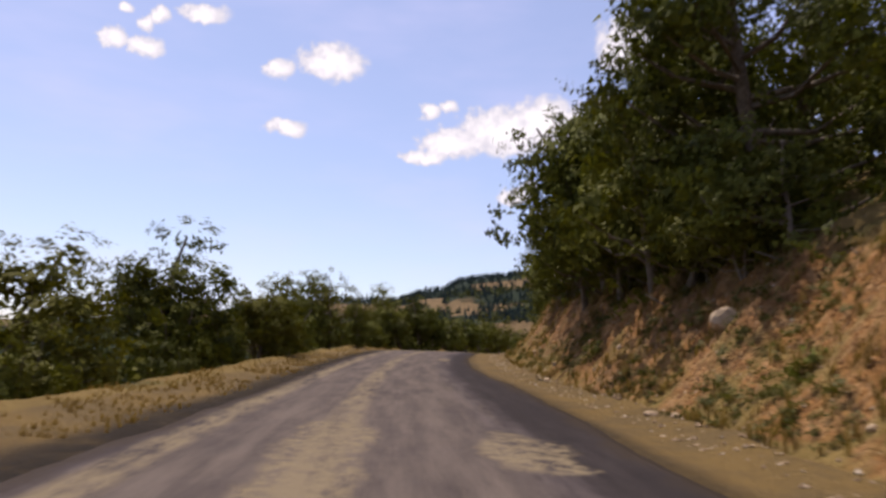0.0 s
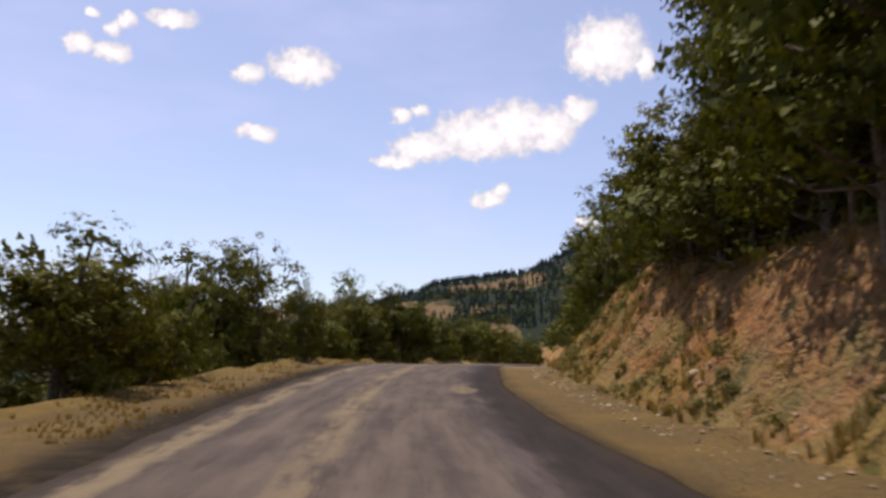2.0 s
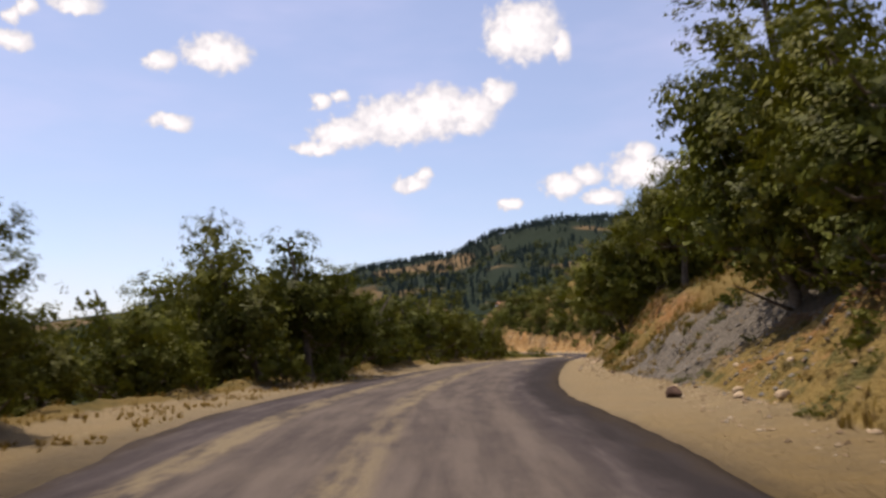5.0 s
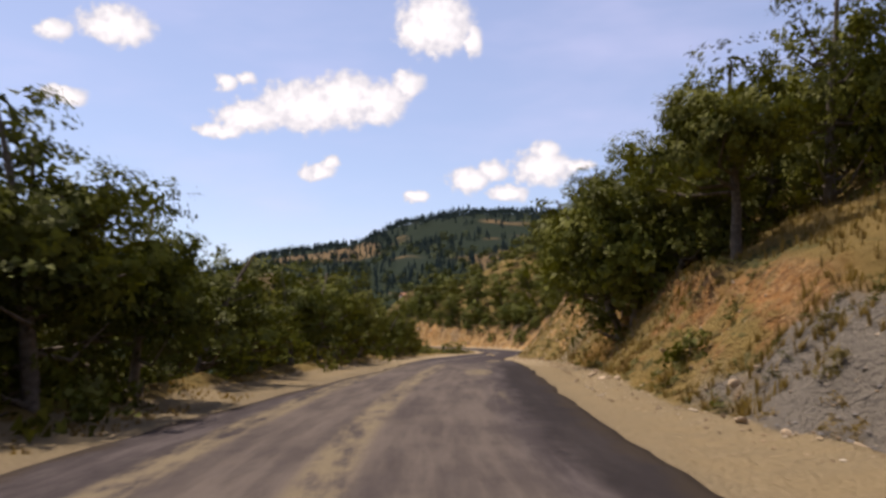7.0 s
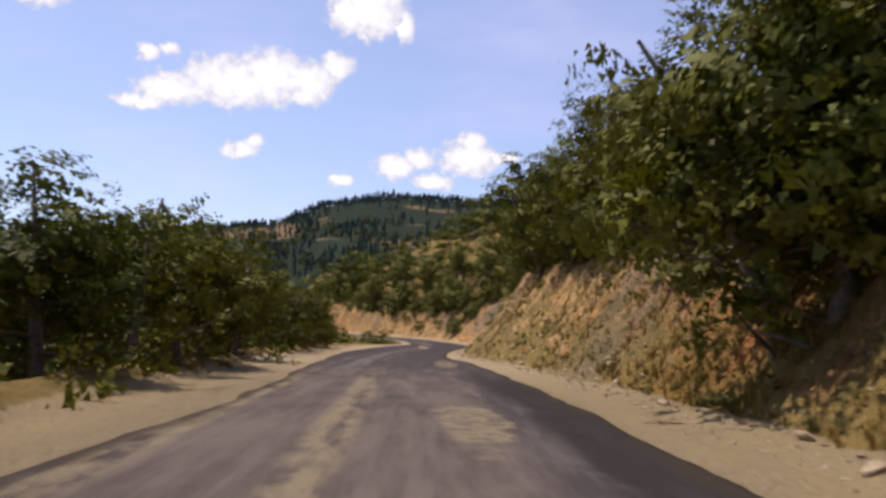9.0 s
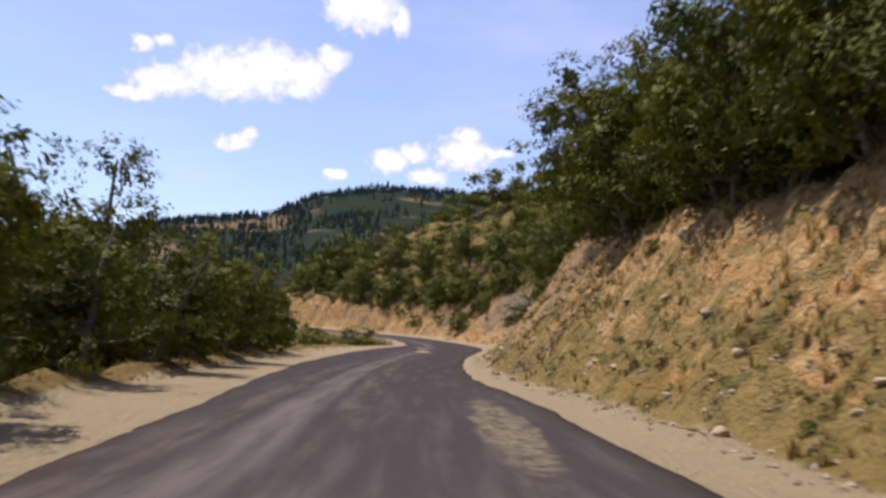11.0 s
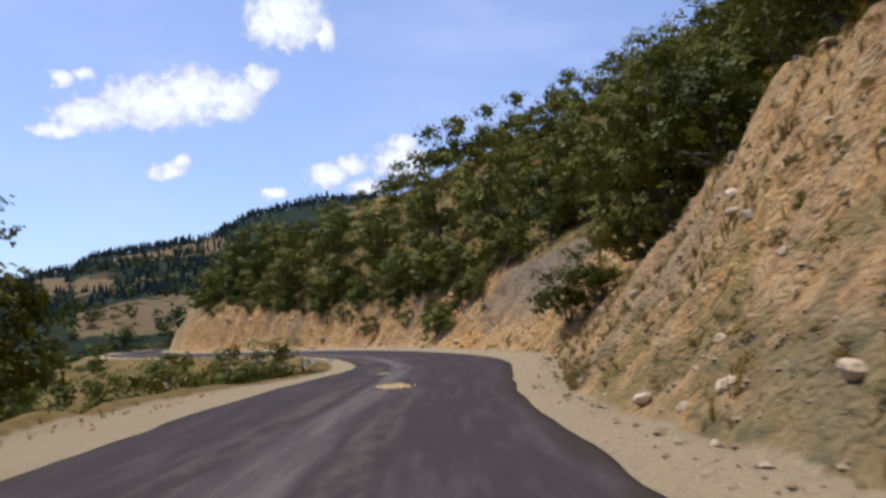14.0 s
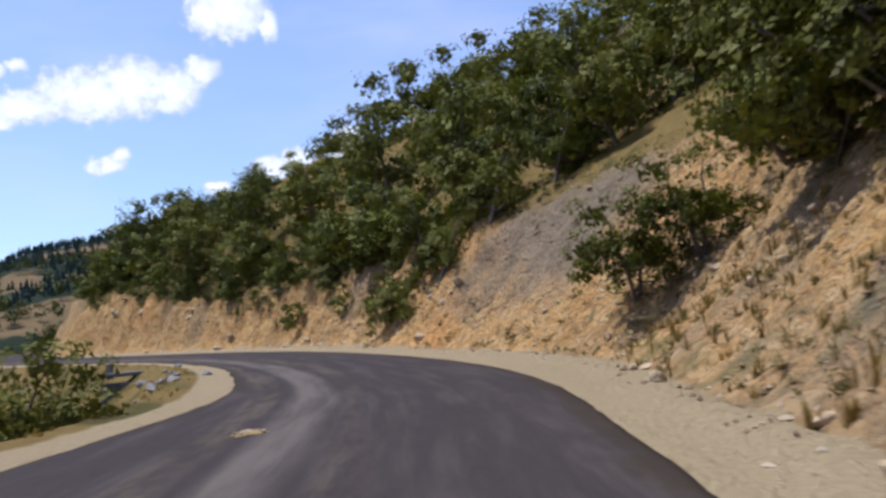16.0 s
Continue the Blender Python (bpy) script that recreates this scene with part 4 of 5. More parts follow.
for x, y, top, key, wide in ((10.7, 121.2, 6.7, "oak_b", 0.82), (9.6, 120.6, 6.4, "oak_a", 1.0), (9.2, 117.0, 5.5, "oak_b", 0.85), (13.4, 123.0, 3.8, "oak_a", 1.0), (15.0, 125.4, 3.8, "oak_c", 0.85), (12.4, 118.2, 3.6, "oak_c", 1.0), (14.8, 130.6, 5.0, "oak_a", 1.15), (12.4, 128.8, 4.8, "oak_a", 1.1), (14.2, 133.6, 4.6, "oak_a", 1.1), (17.2, 133.0, 3.6, "oak_c", 1.0),
                             (18.4, 135.4, 2.2, "oak_e", 0.8), (17.6, 144.4, 4.6, "oak_a", 1.0), (16.0, 141.0, 4.0, "oak_c", 0.9), (11.0, 124.5, 4.4, "oak_b", 0.9), (20.4, 142.0, 0.8, "oak_e", 0.7), (22.6, 147.0, 0.6, "oak_e", 0.7), (12.5, 136.5, 3.2, "oak_c", 0.9)):
    plant_up(key, x, y, top, "oaks below the road", wide)
for k in range(22):
    y = 8 + k * 5.4 + rng.uniform(-1.2, 1.2)
    x, yy = road_point(y, -11.0 - 3.5 * rng.random())
    plant_up(("wood_a", "wood_b")[k % 2], x, yy, rng.uniform(0.2, 1.1) if y < 66 else rng.uniform(2.4, 4.0), "oaks below the road")
for k in range(16):
    x, y = road_point(14 + k * 3.3 + rng.uniform(-0.8, 0.8), -7.6 - 1.6 * rng.random())
    plant_up("oak_e", x, y, rng.uniform(0.9, 1.7) + (0.7 if k > 9 else 0), "oaks below the road", 0.9)

for x, y, top in ((27.6, 153.4, 1.9), (26.6, 150.8, 1.6), (28.6, 157.5, 1.5), (25.6, 155.5, 1.9), (24.6, 150.5, 1.2), (22.5, 147.5, 1.3), (25.0, 160.0, 1.5), (21.0, 152.5, 1.6), (28.0, 163.5, 0.9)):
    z = ground_z(x, y)
    plant("oak_e", x, y, max(0.4, (top - z + 0.1) / 3.6), group="scrub below the bend", z=z)

OUTCROP = (69.0, 181.5)
# hillside wood: the nearer trees singly
spots = []
tries = 0
while len(spots) < 560 and tries < 60000:
    tries += 1
    y, d = rng.uniform(0, 246), 7.0 + 85 * rng.random() ** 1.35
    i = int(np.argmin(np.abs(LINE[:, 1] - y)))
    x, yy = LINE[i, 0] + TANGENT[i, 1] * d, LINE[i, 1] - TANGENT[i, 0] * d
    if (y < 128 and d < 14) or (128 <= y < 156 and d < 21) or ((x - 67.0) ** 2 + (yy - 179.0) ** 2 < 60) or (y < 84 and d > 20) or (y < 100 and d > 42) or (147 < yy < 167 and 38 < x < 50.0) or (74 < y < 86 and d < 22):
        continue
    if any((x - a) ** 2 + (yy - b) ** 2 < (9.0 if y > 140 else 13.0) for a, b, _ in spots):
        continue
    spots.append((x, yy, d))
spots.sort(key=lambda q: q[2] + (40 if q[1] < 60 else 0))
levels = terrain(np.array([q[0] for q in spots]), np.array([q[1] for q in spots]))[0]
WOOD_KINDS = ("wood_a", "wood_b", "wood_c")
for k, ((x, y, d), z) in enumerate(zip(spots, levels)):
    if k < 60:
        plant(WOOD_KINDS[k % 3], x, y, rng.uniform(0.7, 1.3), group="wood on the hillside", z=float(z))


for k, (x, y) in enumerate(((44.0, 169.0), (46.0, 167.0), (48.3, 164.6), (50.0, 162.0), (51.4, 159.4), (52.4, 156.4), (53.5, 153.0), (51.0, 166.0), (54.5, 160.0))):
    plant(WOOD_KINDS[k % 3], x, y, 0.85 + 0.03 * k, group="wood on the hillside")
for k in range(38):
    x, y = road_point(170 + k * 1.85, 7.0 + 1.4 * rng.random())
    plant(WOOD_KINDS[k % 3], x, y, rng.uniform(0.5, 0.8) * np.interp(y, (180, 195), (1.0, 0.62)), group="wood on the hillside")

BEND = []
for k in range(15):
    x, y = road_point(171 + k * 3.4 + rng.uniform(-2, 2), 6.0 + 1.1 * rng.random())
    BEND.append((x, y, ground_z(x, y), rng.uniform(0.38, 0.58)))
for k in range(44):
    x, y = road_point(178 + k * 1.2, -9.5 - 22 * rng.random())
    BEND.append((x, y, ground_z(x, y), rng.uniform(0.42, 0.75)))
for k in range(20):
    x, y = road_point(196 + k * 2.2, -6.6 - 2.6 * rng.random())
    BEND.append((x, y, ground_z(x, y), rng.uniform(0.32, 0.5)))
for k in range(150):
    a, q = rng.uniform(0, 6.28), rng.uniform(0.75, 1.5)
    x, y = 84 + 44 * q * math.cos(a), 330 + 34 * q * math.sin(a)
    BEND.append((x, y, ground_z(x, y), rng.uniform(0.5, 1.0)))
for k in range(130):
    x, y = rng.uniform(-30, 44), rng.uniform(212, 335)
    if abs(nearest([x], [y])[1][0]) > 9:
        BEND.append((x, y, ground_z(x, y), rng.uniform(0.6, 1.05)))
for k in range(26):
    x, y = road_point(169 + k * 1.5, 5.4 + 0.9 * rng.random())
    BEND.append((x, y, ground_z(x, y) - 0.2, rng.uniform(0.22, 0.36)))
for k in range(20):
    x, y = rng.uniform(55, 110), rng.uniform(306, 330)
    BEND.append((x, y, ground_z(x, y), rng.uniform(0.2, 0.4)))


def far_crowd(name, places, makers, mat, label):
    """One joined mesh of many far trees."""
    vs, fs, at = [], [], 0
    for k, (x, y, z, size) in enumerate(places):
        v, f = makers[k % len(makers)]
        a = rng.uniform(0, 2 * math.pi)
        turn = np.array([[math.cos(a), -math.sin(a), 0], [math.sin(a), math.cos(a), 0], [0, 0, 1]])
        vs.append(v @ turn.T * size + (x, y, z - 0.2))
        fs.append(f + at)
        at += len(v)
    me = mesh_from(name, np.concatenate(vs), np.concatenate(fs), mat, smooth=False)
    tagged(new(name, me), label, "trees", kind="stuff")


def broad_shape(seed, leaves, size, lumps):
    _, lv, lf = oak_shape(seed, 5.6, 2.3, leaves, size, low=-0.05, lumps=lumps)
    return lv, lf


def pine_shape(seed):
    """A far conifer: ragged tiers round a stem."""
    r = np.random.default_rng(seed)
    vs, fs, at = [], [], 0
    for k in range(3):
        z0, rad, h = 0.14 + 0.26 * k, 0.22 * (1 - 0.26 * k), 0.38
        ring = [(rad * r.uniform(0.6, 1.25) * math.cos(a), rad * r.uniform(0.6, 1.25) * math.sin(a), z0 + r.uniform(-0.05, 0.05)) for a in np.linspace(0, 2 * math.pi, 7)[:-1]]
        vs += ring + [(0, 0, z0 + h), (0, 0, z0 + 0.05)]
        for j in range(6):
            fs += [(at + j, at + (j + 1) % 6, at + 6), (at + (j + 1) % 6, at + j, at + 7)]
        at += 8
    return np.array(vs), np.array(fs)


rest = [(x, y, float(z), rng.uniform(0.75, 1.25) * (1.1 if d > 24 else 1.0) * (0.6 if y > 186 and d < 26 else 1.0)) for (x, y, d), z in zip(spots[60:], levels[60:])]
far_crowd("hillside_wood", rest, [broad_shape(40 + k, 900, 0.265, 7) for k in range(4)], WOODS, "dense green oak wood covering the upper hillside")


far_crowd("bend_scrub", BEND, [broad_shape(50 + k, 480, 0.36, 7) for k in range(3)], WOODS, "green oak scrub round the far bend of the road")


def scatter_far(count, r0, r1, keep, size, a0=-30, a1=30, bare=0.16):
    out = []
    while len(out) < count:
        n = 4000
        az, r = np.radians(rng.uniform(a0, a1, n)), rng.uniform(r0, r1, n)
        x, y = 8 + np.sin(az) * r, 75 + np.cos(az) * r
        z, _, _, t, _, _, clear, _ = terrain(x, y)
        ok = (t > 0.5) & (value_noise(x, y, 90, 4, 50) > keep) & (clear < bare)
        out += [(a, b, c, rng.uniform(*size)) for a, b, c in zip(x[ok], y[ok], z[ok])]
    return out[:count]


far_crowd("valley_wood", scatter_far(1400, 180, 900, -0.4, (0.9, 1.5)), [broad_shape(60 + k, 80, 1.1, 2) for k in range(3)], FARWOOD, "scrubby green woods across the valley")
far_crowd("ridge_pines", scatter_far(3600, 560, 1320, -0.5, (6, 11), -14, 30) + scatter_far(700, 1000, 1310, -1.0, (2.5, 5.5), 9, 26, 1.0), [pine_shape(70 + k) for k in range(5)], PINE, "dark pine forest on the far ridge")
az = np.radians(np.concatenate([rng.uniform(1.3, 9.4, 170), rng.uniform(-8, 1.3, 70), rng.uniform(9.4, 24, 60)]))
rim = rng.uniform(1270, 1310, len(az))
rx, ry = 8 + np.sin(az) * rim, 75 + np.cos(az) * rim
tall = np.where((az > 0.022) & (az < 0.165), rng.uniform(7, 14, len(az)), rng.uniform(3, 6, len(az)))
far_crowd("skyline_pines", [(a, b, c, h) for a, b, c, h in zip(rx, ry, terrain(rx, ry)[0], tall)], [pine_shape(80 + k) for k in range(5)], PINE, "ragged pines along the skyline ridge")


BROWNROCK = plain_material("brown_rock", (0.045, 0.026, 0.018), (0.16, 0.095, 0.065), 2.5, 0.95, 1.0, 0.2)


# ---------------------------------------------------------------- stones, grass and weeds
def stone_mesh(seed, mat, squash=0.7, name="stone"):
    r = np.random.default_rng(seed)
    b = bmesh.new()
    bmesh.ops.create_icosphere(b, subdivisions=2, radius=0.5)
    cuts = [Vector(r.normal(size=3)).normalized() for _ in range(7)]
    for v in b.verts:
        for c in cuts:
            over = v.co.dot(c) - 0.33
            if over > 0:
                v.co -= c * over
        v.co *= 1 + 0.08 * noise.noise(v.co * 4 + Vector((seed, 0, 0)))
        v.co.z *= squash
    me = bpy.data.meshes.new(name)
    b.to_mesh(me)
    b.free()
    me.materials.append(mat)
    return me


STONES = [stone_mesh(k, STONE, 0.55 + 0.1 * (k % 4)) for k in range(6)] + [stone_mesh(9, GREYSTONE, 0.7), stone_mesh(10, GREYSTONE, 0.6), stone_mesh(11, BROWNROCK, 0.8)]


def stone(x, y, size, label="pale tan stone lying on the earth bank", which=None, group="stones on the bank", z=None):
    me = STONES[int(rng.integers(0, 6)) if which is None else which]
    ob = new("stone", me)
    z = ground_z(x, y) if z is None else z
    ob.matrix_basis = pose(x, y, z + size * 0.12, rng.uniform(-20, 20), rng.uniform(-20, 20), rng.uniform(0, 360))
    ob.scale = (size * rng.uniform(0.8, 1.3), size * rng.uniform(0.7, 1.1), size * rng.uniform(0.8, 1.2))
    return tagged(ob, label, "stone", group)


def bank_places(count, lo, hi, d0, d1, power=1.0):
    """Places beside the road, measured from the foot of the bank."""
    y = rng.uniform(lo, hi, count)
    i = np.array([int(np.argmin(np.abs(LINE[:, 1] - v))) for v in y])
    foot = np.interp(LINE[i, 1], BANK[:, 0], BANK[:, 1])
    d = foot + d0 + (d1 - d0) * rng.random(count) ** power
    x, yy = LINE[i, 0] + TANGENT[i, 1] * d, LINE[i, 1] - TANGENT[i, 0] * d
    return x, yy, terrain(x, yy)[0]


for x, y, z in zip(*bank_places(70, 8, 125, -0.5, 1.2)):
    stone(x, y, rng.uniform(0.10, 0.28), "tan stone at the foot of the cut", group="stones along the ditch", z=float(z))
for x, y, z in zip(*bank_places(150, 92, 165, -0.5, 5.0)):
    stone(x, y, rng.uniform(0.10, 0.36), z=float(z))
stone(*road_point(15.5, 6.4), 0.75, "large tan boulder sticking out of the bank", 2)
stone(6.3, 60.2, 0.4, "dark brown boulder at the road's edge", 8, "boulders")

for x, y, z in zip(*bank_places(40, 164, 208, -0.3, 2.4)):
    stone(x, y, rng.uniform(0.2, 0.6), "broken tan rock in the bank of the bend", group="rocks in the bend", z=float(z))

# rubble too small to count
IV = np.array([(0.5, 0, 0), (0, 0.5, 0), (-0.5, 0, 0), (0, -0.5, 0), (0, 0, 0.5), (0, 0, -0.5)])
IF = np.array([(0, 1, 4), (1, 2, 4), (2, 3, 4), (3, 0, 4), (1, 0, 5), (2, 1, 5), (3, 2, 5), (0, 3, 5)])


def rubble(name, places, sizes, mat, label):
    vs, fs = [], []
    for k, (x, y, z) in enumerate(zip(*places)):
        s = sizes[0] + (sizes[1] - sizes[0]) * rng.random() ** 2.5
        v = IV * s * rng.uniform(0.6, 1.3, (len(IV), 1)) * np.array([rng.uniform(0.8, 1.4), rng.uniform(0.7, 1.2), rng.uniform(0.5, 0.9)])
        vs.append(v + (x, y, z + s * 0.1))
        fs.append(IF + k * len(IV))
    tagged(new(name, mesh_from(name, np.concatenate(vs), np.concatenate(fs), mat, smooth=False)), label, "rubble", kind="stuff")


rubble("bank_rubble", bank_places(13500, 92, 205, -0.7, 6.0), (0.022, 0.14), RUBBLE, "loose tan rubble strewn over the cut")
rubble("ditch_rubble", bank_places(5500, 6, 95, -1.0, 3.4, 1.4), (0.02, 0.11), RUBBLE, "small tan stones along the ditch")
rubble("gravel_heap", tuple(np.concatenate(q) for q in zip(bank_places(1500, 58, 72, -0.2, 4.0), bank_places(300, 150, 170, 0.5, 5))), (0.03, 0.13), GREYSTONE, "grey broken rock spilling from the bank")


def tufts(name, places, tall, blades, mat, label, width=0.012, lean=0.45):
    """Clumps of thin blades, joined."""
    x, y, z = places
    n = len(x) * blades
    own = np.repeat(np.arange(len(x)), blades)
    a = rng.uniform(0, 2 * math.pi, n)
    big = np.repeat(rng.uniform(0.5, 1.3, len(x)), blades) * tall * rng.uniform(0.6, 1.2, n)
    base = np.stack([x[own], y[own], z[own] - 0.03], 1) + np.stack([np.cos(a), np.sin(a), 0 * a], 1) * rng.uniform(0, 0.5, (n, 1)) * big[:, None] * 0.45
    out = np.stack([np.cos(a), np.sin(a), 0 * a], 1)
    side = np.stack([-np.sin(a), np.cos(a), 0 * a], 1) * (width * (0.7 + big[:, None] * 1.2))
    ln = (rng.uniform(0.05, lean, n) * big)[:, None]
    mid = base + out * ln * 0.4 + np.array([0, 0, 1]) * big[:, None] * 0.6
    tip = base + out * ln * 1.3 + np.array([0, 0, 1]) * big[:, None]
    v = np.stack([base - side, base + side, mid + side * 0.8, mid - side * 0.8, tip], 1).reshape(-1, 3)
    k = np.arange(n)[:, None] * 5
    f = np.concatenate([k + np.array([[0, 1, 2]]), k + np.array([[0, 2, 3]]), k + np.array([[3, 2, 4]])])
    tagged(new(name, mesh_from(name, v, f, mat, smooth=False)), label, "grass", kind="stuff")


def join_places(*some):
    return tuple(np.concatenate(q) for q in zip(*some))


def thin(places, scale, limit, seed):
    x, y, z = places
    ok = value_noise(x, y, scale, 3, seed) > limit
    return x[ok], y[ok], z[ok]


def verge_places(count, lo, hi, w0, w1):
    """Places on the valley side, measured from the road's left edge."""
    y = rng.uniform(lo, hi, count)
    i = np.array([int(np.argmin(np.abs(LINE[:, 1] - v))) for v in y])
    d = -(HALF_L[i] + rng.uniform(w0, w1, count))
    x, yy = LINE[i, 0] + TANGENT[i, 1] * d, LINE[i, 1] - TANGENT[i, 0] * d
    return x, yy, terrain(x, yy)[0]


tufts("dry_grass", join_places(thin(bank_places(2300, 6, 57, -0.2, 2.6), 2.5, -0.0, 61), thin(bank_places(1900, 72, 98, 0.0, 3.2), 2.5, -0.1, 61), thin(bank_places(3600, 98, 152, 0.0, 7.0), 2.0, -0.05, 62), bank_places(1500, 64, 100, 3.8, 9.0)),
      0.27, 6, STRAW, "tall dry golden grass on the bank")
tufts("verge_grass", join_places(thin(verge_places(2600, 4, 140, 1.7, 3.2), 1.6, 0.0, 63), thin(verge_places(1200, 128, 190, 1.0, 5.0), 1.6, -0.2, 64), thin(verge_places(3500, 2, 80, 0.3, 2.4), 1.2, -0.1, 69)), 0.11, 6, STRAW, "short dry grass along the verge")


def weeds(name, places, size, leaf, count, label):
    x, y, z = places
    vs, fs, at = [], [], 0
    kinds = [leaf_cloud(np.random.default_rng(90 + k), [(np.array([0, 0, 0.25]), (0.34, 0.3, 0.22)), (np.array([0.25, 0.1, 0.18]), (0.2, 0.2, 0.15))], count, 0.09) for k in range(4)]
    for k in range(len(x)):
        v, f = kinds[k % 4]
        s, a = rng.uniform(*size), rng.uniform(0, 6.28)
        turn = np.array([[math.cos(a), -math.sin(a), 0], [math.sin(a), math.cos(a), 0], [0, 0, 1]])
        vs.append(v @ turn.T * s + (x[k], y[k], z[k] - 0.04))
        fs.append(f + at)
        at += len(v)
    tagged(new(name, mesh_from(name, np.concatenate(vs), np.concatenate(fs), leaf, smooth=False)), label, "weeds", kind="stuff")


weeds("green_weeds", join_places(thin(bank_places(1700, 6, 56, 0.0, 3.2), 2.0, -0.02, 65), thin(bank_places(500, 64, 98, 0.0, 3.6), 2.2, 0.1, 65), thin(bank_places(350, 98, 130, 0.2, 5.0), 1.8, 0.15, 66)), (0.22, 0.6), WEED, 96, "low green weeds scattered on the bank")
weeds("dry_weeds", join_places(thin(bank_places(900, 6, 98, 0.0, 4.0), 2.0, 0.0, 67), thin(bank_places(600, 98, 150, 0.2, 6.5), 1.6, 0.0, 68)), (0.2, 0.5), STRAW, 90, "withered straw-coloured weeds on the bank")
weeds("brown_weeds", thin(bank_places(1900, 98, 165, 0.0, 6.5), 1.4, -0.1, 71), (0.15, 0.5), LEAF_DRY, 54, "brown half-dry weeds dotted over the cut")
for x, y, z in zip(*bank_places(26, 8, 122, 0.4, 4.0)):
    plant(("bush", "bush_dry")[int(rng.integers(0, 2))], float(x), float(y), rng.uniform(0.4, 0.8), group="shrubs on the bank", z=float(z), sink=0.05)
plant("bush", 11.44, 76.2, 1.2, group="shrubs on the bank", sink=0.05)


# ---------------------------------------------------------------- things on and beside the road
def part(name, bm, mat, parent=None, label=""):
    me = bpy.data.meshes.new(name)
    bm.to_mesh(me)
    bm.free()
    me.materials.append(mat)
    ob = new(name, me)
    if parent is not None:
        ob.parent = parent
    return tagged(ob, label)


def box(w, d, h, bevel=0.02, jitter=0.0, seed=0):
    b = bmesh.new()
    bmesh.ops.create_cube(b, size=1)
    bmesh.ops.scale(b, vec=(w, d, h), verts=b.verts)
    bmesh.ops.translate(b, vec=(0, 0, h / 2), verts=b.verts)
    bmesh.ops.bevel(b, geom=b.edges[:], offset=bevel, segments=2, affect="EDGES")
    r = random.Random(seed)
    for v in b.verts:
        v.co += Vector((r.uniform(-1, 1), r.uniform(-1, 1), r.uniform(-1, 1))) * jitter
    return b


def dirt_mound(x, y, w, d, h, turn, label):
    """A low pile of loose dirt with an uneven outline, left on the asphalt."""
    i, off = nearest([x], [y])
    b = bmesh.new()
    bmesh.ops.create_grid(b, x_segments=28, y_segments=28, size=1.0)
    for v in b.verts:
        r = math.hypot(v.co.x, v.co.y)
        n = noise.noise(Vector((v.co.x * 2.2 + x, v.co.y * 2.2, 3.0)))
        n += 0.6 * noise.noise(Vector((v.co.x * 6.5, v.co.y * 6.5 + x, 9.0)))
        f = max(0.0, 1 - (r * (1.2 + 0.75 * n)) ** 2)
        z = h * f**0.7 * (0.75 + 0.5 * noise.noise(Vector((v.co.x * 6, v.co.y * 6, y)))) if f > 0 else -0.05
        v.co = Vector((v.co.x * w / 2, v.co.y * d / 2, z))
    bmesh.ops.delete(b, geom=[v for v in b.verts if v.co.z < -0.04], context="VERTS")
    ob = part("dirt_mound", b, DIRT)
    ob.matrix_basis = pose(x, y, float(ROAD_Z[i[0]]) + 0.035, 0, 0, turn)
    tagged(ob, label, "dirt mound", "dirt mounds on the road")
    for k in range(24):
        a, q = rng.uniform(0, 6.28), rng.uniform(0.2, 0.75)
        stone(x + math.cos(a) * q * w / 2, y + math.sin(a) * q * d / 2, rng.uniform(0.04, 0.09), "small tan clod of dirt lying on the road", group="clods", z=float(ROAD_Z[i[0]]) + 0.05)


dirt_mound(28.85, 142.2, 1.15, 1.9, 0.08, -24, "low heap of tan dirt dumped on the asphalt")
dirt_mound(30.63, 147.79, 0.5, 0.4, 0.04, -20, "small spill of tan dirt on the asphalt")


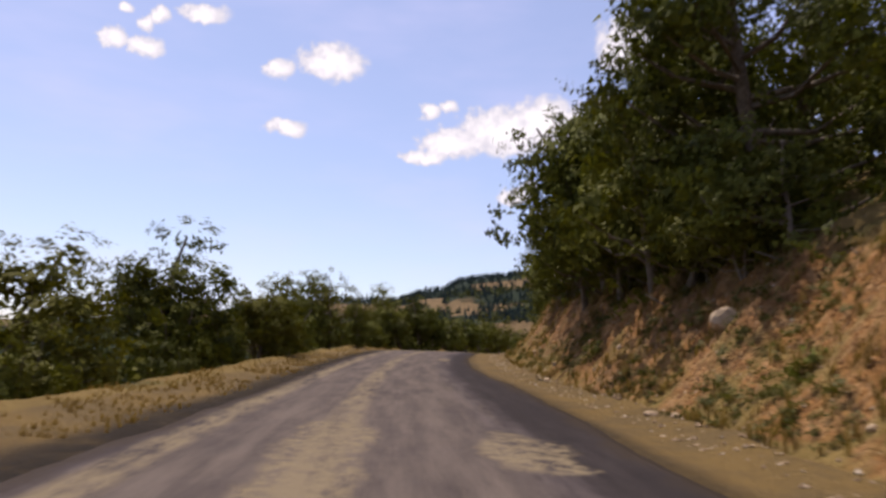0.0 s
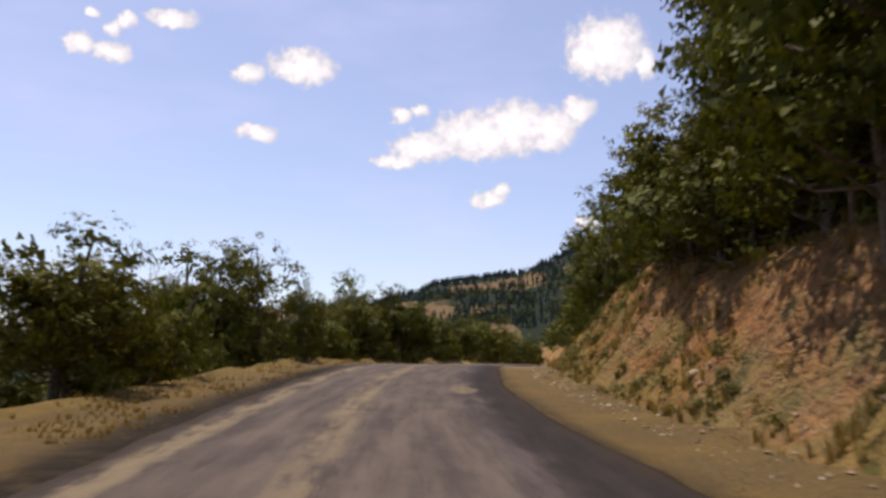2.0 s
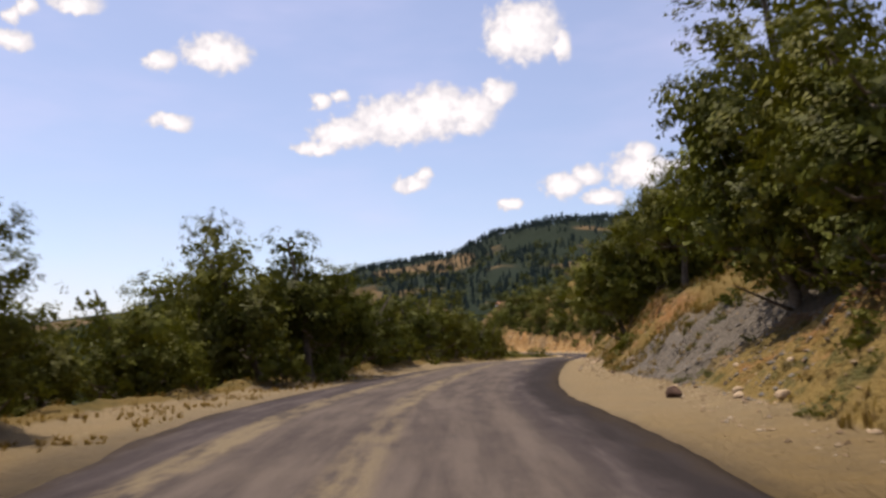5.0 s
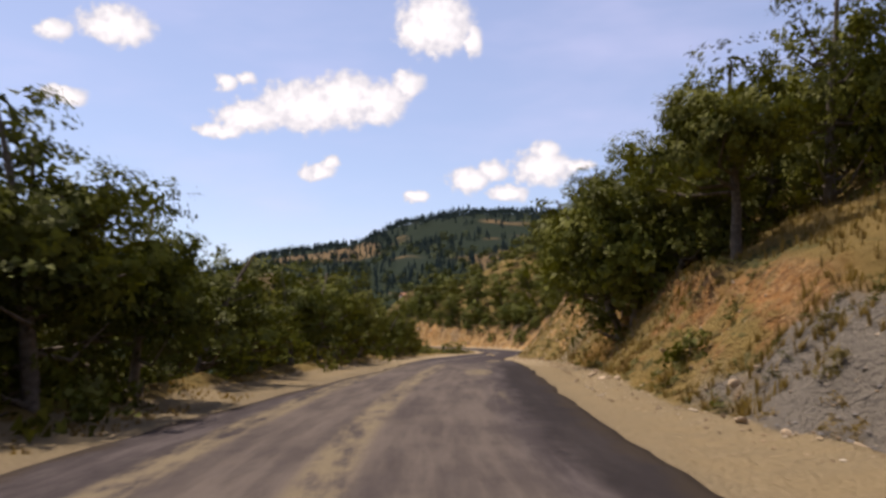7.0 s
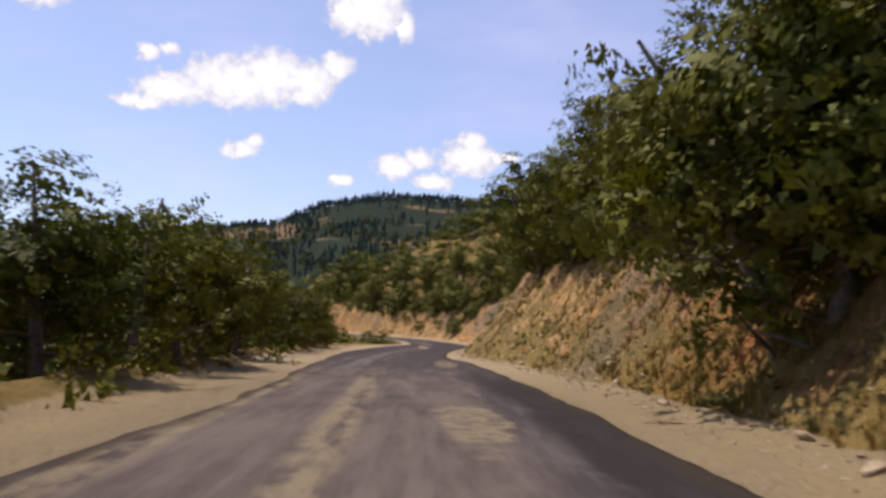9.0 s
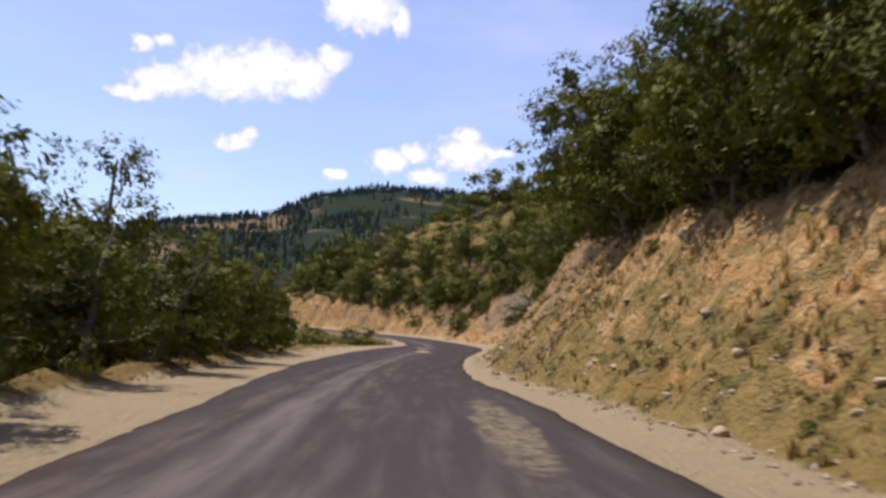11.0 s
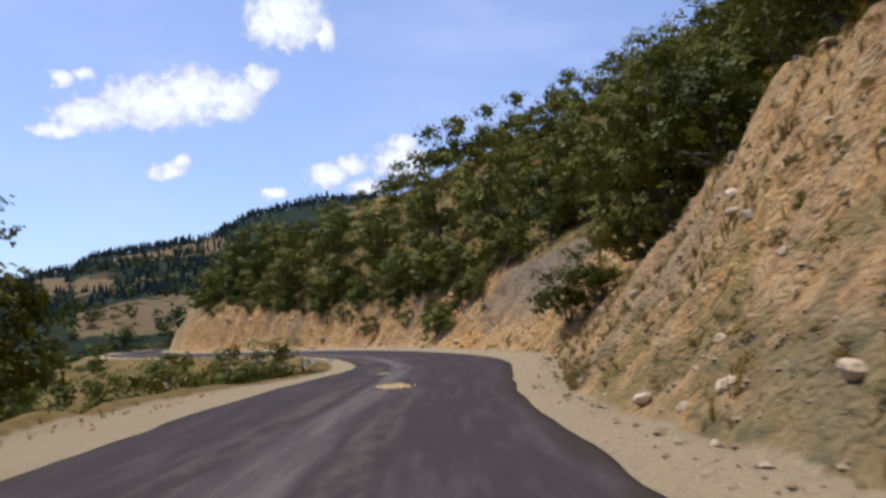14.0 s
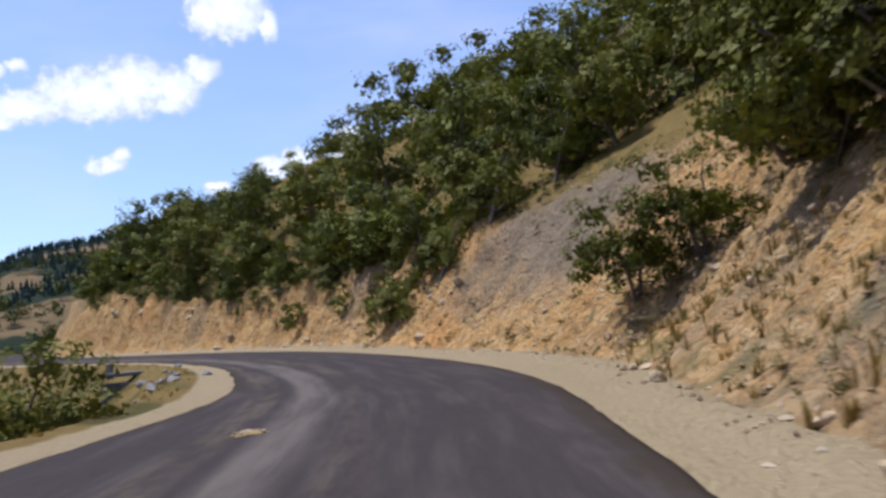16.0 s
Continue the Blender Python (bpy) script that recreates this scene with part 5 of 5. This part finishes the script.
def culvert(x, y, turn):
    """The head wall of a drain under the road: weathered wall, coping and wing walls."""
    top = new("culvert")
    top.matrix_basis = pose(x, y, -0.35, 0, 0, turn)
    for k in range(3):
        ob = part("wall_block", box(0.5, 1.5, 1.5, 0.04, 0.03, k), CONCRETE, top)
        ob.matrix_basis = pose(-0.1 * k, -1.6 + 1.6 * k, -1.3 - 0.12 * k, 0, 2, 3 * k - 3)
    ob = part("coping", box(0.62, 4.9, 0.16, 0.03, 0.01, 9), CONCRETE, top, "grey worn coping")
    ob.matrix_basis = pose(0, 0, 0.18)
    ob = part("post", box(0.24, 0.24, 0.6, 0.03, 0.01, 12), GREYSTONE, top, "short dark grey marker post")
    ob.matrix_basis = pose(0.05, 2.1, 0.1)
    tagged(top, "weathered grey culvert head wall beside the bend", "culvert")


culvert(33.3, 170.6, 68)
for k in range(15):
    a, b = rng.uniform(30.5, 33.6), rng.uniform(160, 171)
    stone(a, b, rng.uniform(0.2, 0.5), "grey rock on the slope below the road", int(rng.integers(6, 8)), "rocks below the bend")


def far_house(x, y, turn):
    """A small pale farmhouse far across the valley: walls, gabled roof, door and windows."""
    top = new("farmhouse")
    top.matrix_basis = pose(x, y, ground_z(x, y) - 0.3, 0, 0, turn)
    part("wall", box(9, 6, 3.4, 0.05), PLASTER, top)
    b = bmesh.new()
    vs = [b.verts.new(v) for v in ((-4.9, -3.5, 3.35), (4.9, -3.5, 3.35), (4.9, 3.5, 3.35), (-4.9, 3.5, 3.35), (-4.9, 0, 5.4), (4.9, 0, 5.4))]
    for f in ((0, 1, 5, 4), (2, 3, 4, 5), (0, 4, 3), (1, 2, 5), (3, 2, 1, 0)):
        b.faces.new([vs[k] for k in f])
    part("roof", b, TILE, top, "weathered red tile roof")
    for k, u in enumerate((-3, -0.2, 2.8)):
        ob = part("window" if k != 1 else "door", box(1.0, 0.12, 1.3 if k != 1 else 2.1, 0.02), GREYSTONE, top, "dark opening")
        ob.matrix_basis = pose(u, -3.02, 1.1 if k != 1 else 0.05)
    tagged(top, "small pale farmhouse on the far hillside", "house")


PLASTER = plain_material("pale_plaster", (0.5, 0.46, 0.4), (0.7, 0.66, 0.58), 2.0)
TILE = plain_material("clay_tile", (0.25, 0.11, 0.06), (0.4, 0.2, 0.12), 3.0)
far_house(122, 610, 20)

for k in range(16):
    a, q = rng.uniform(0, 6.28), 3.6 * rng.random() ** 0.6
    ob = stone(OUTCROP[0] + math.cos(a) * q, OUTCROP[1] + math.sin(a) * q, rng.uniform(1.4, 3.2), "dark reddish-brown rock of the hillside outcrop", 8, "rocks of the outcrop")
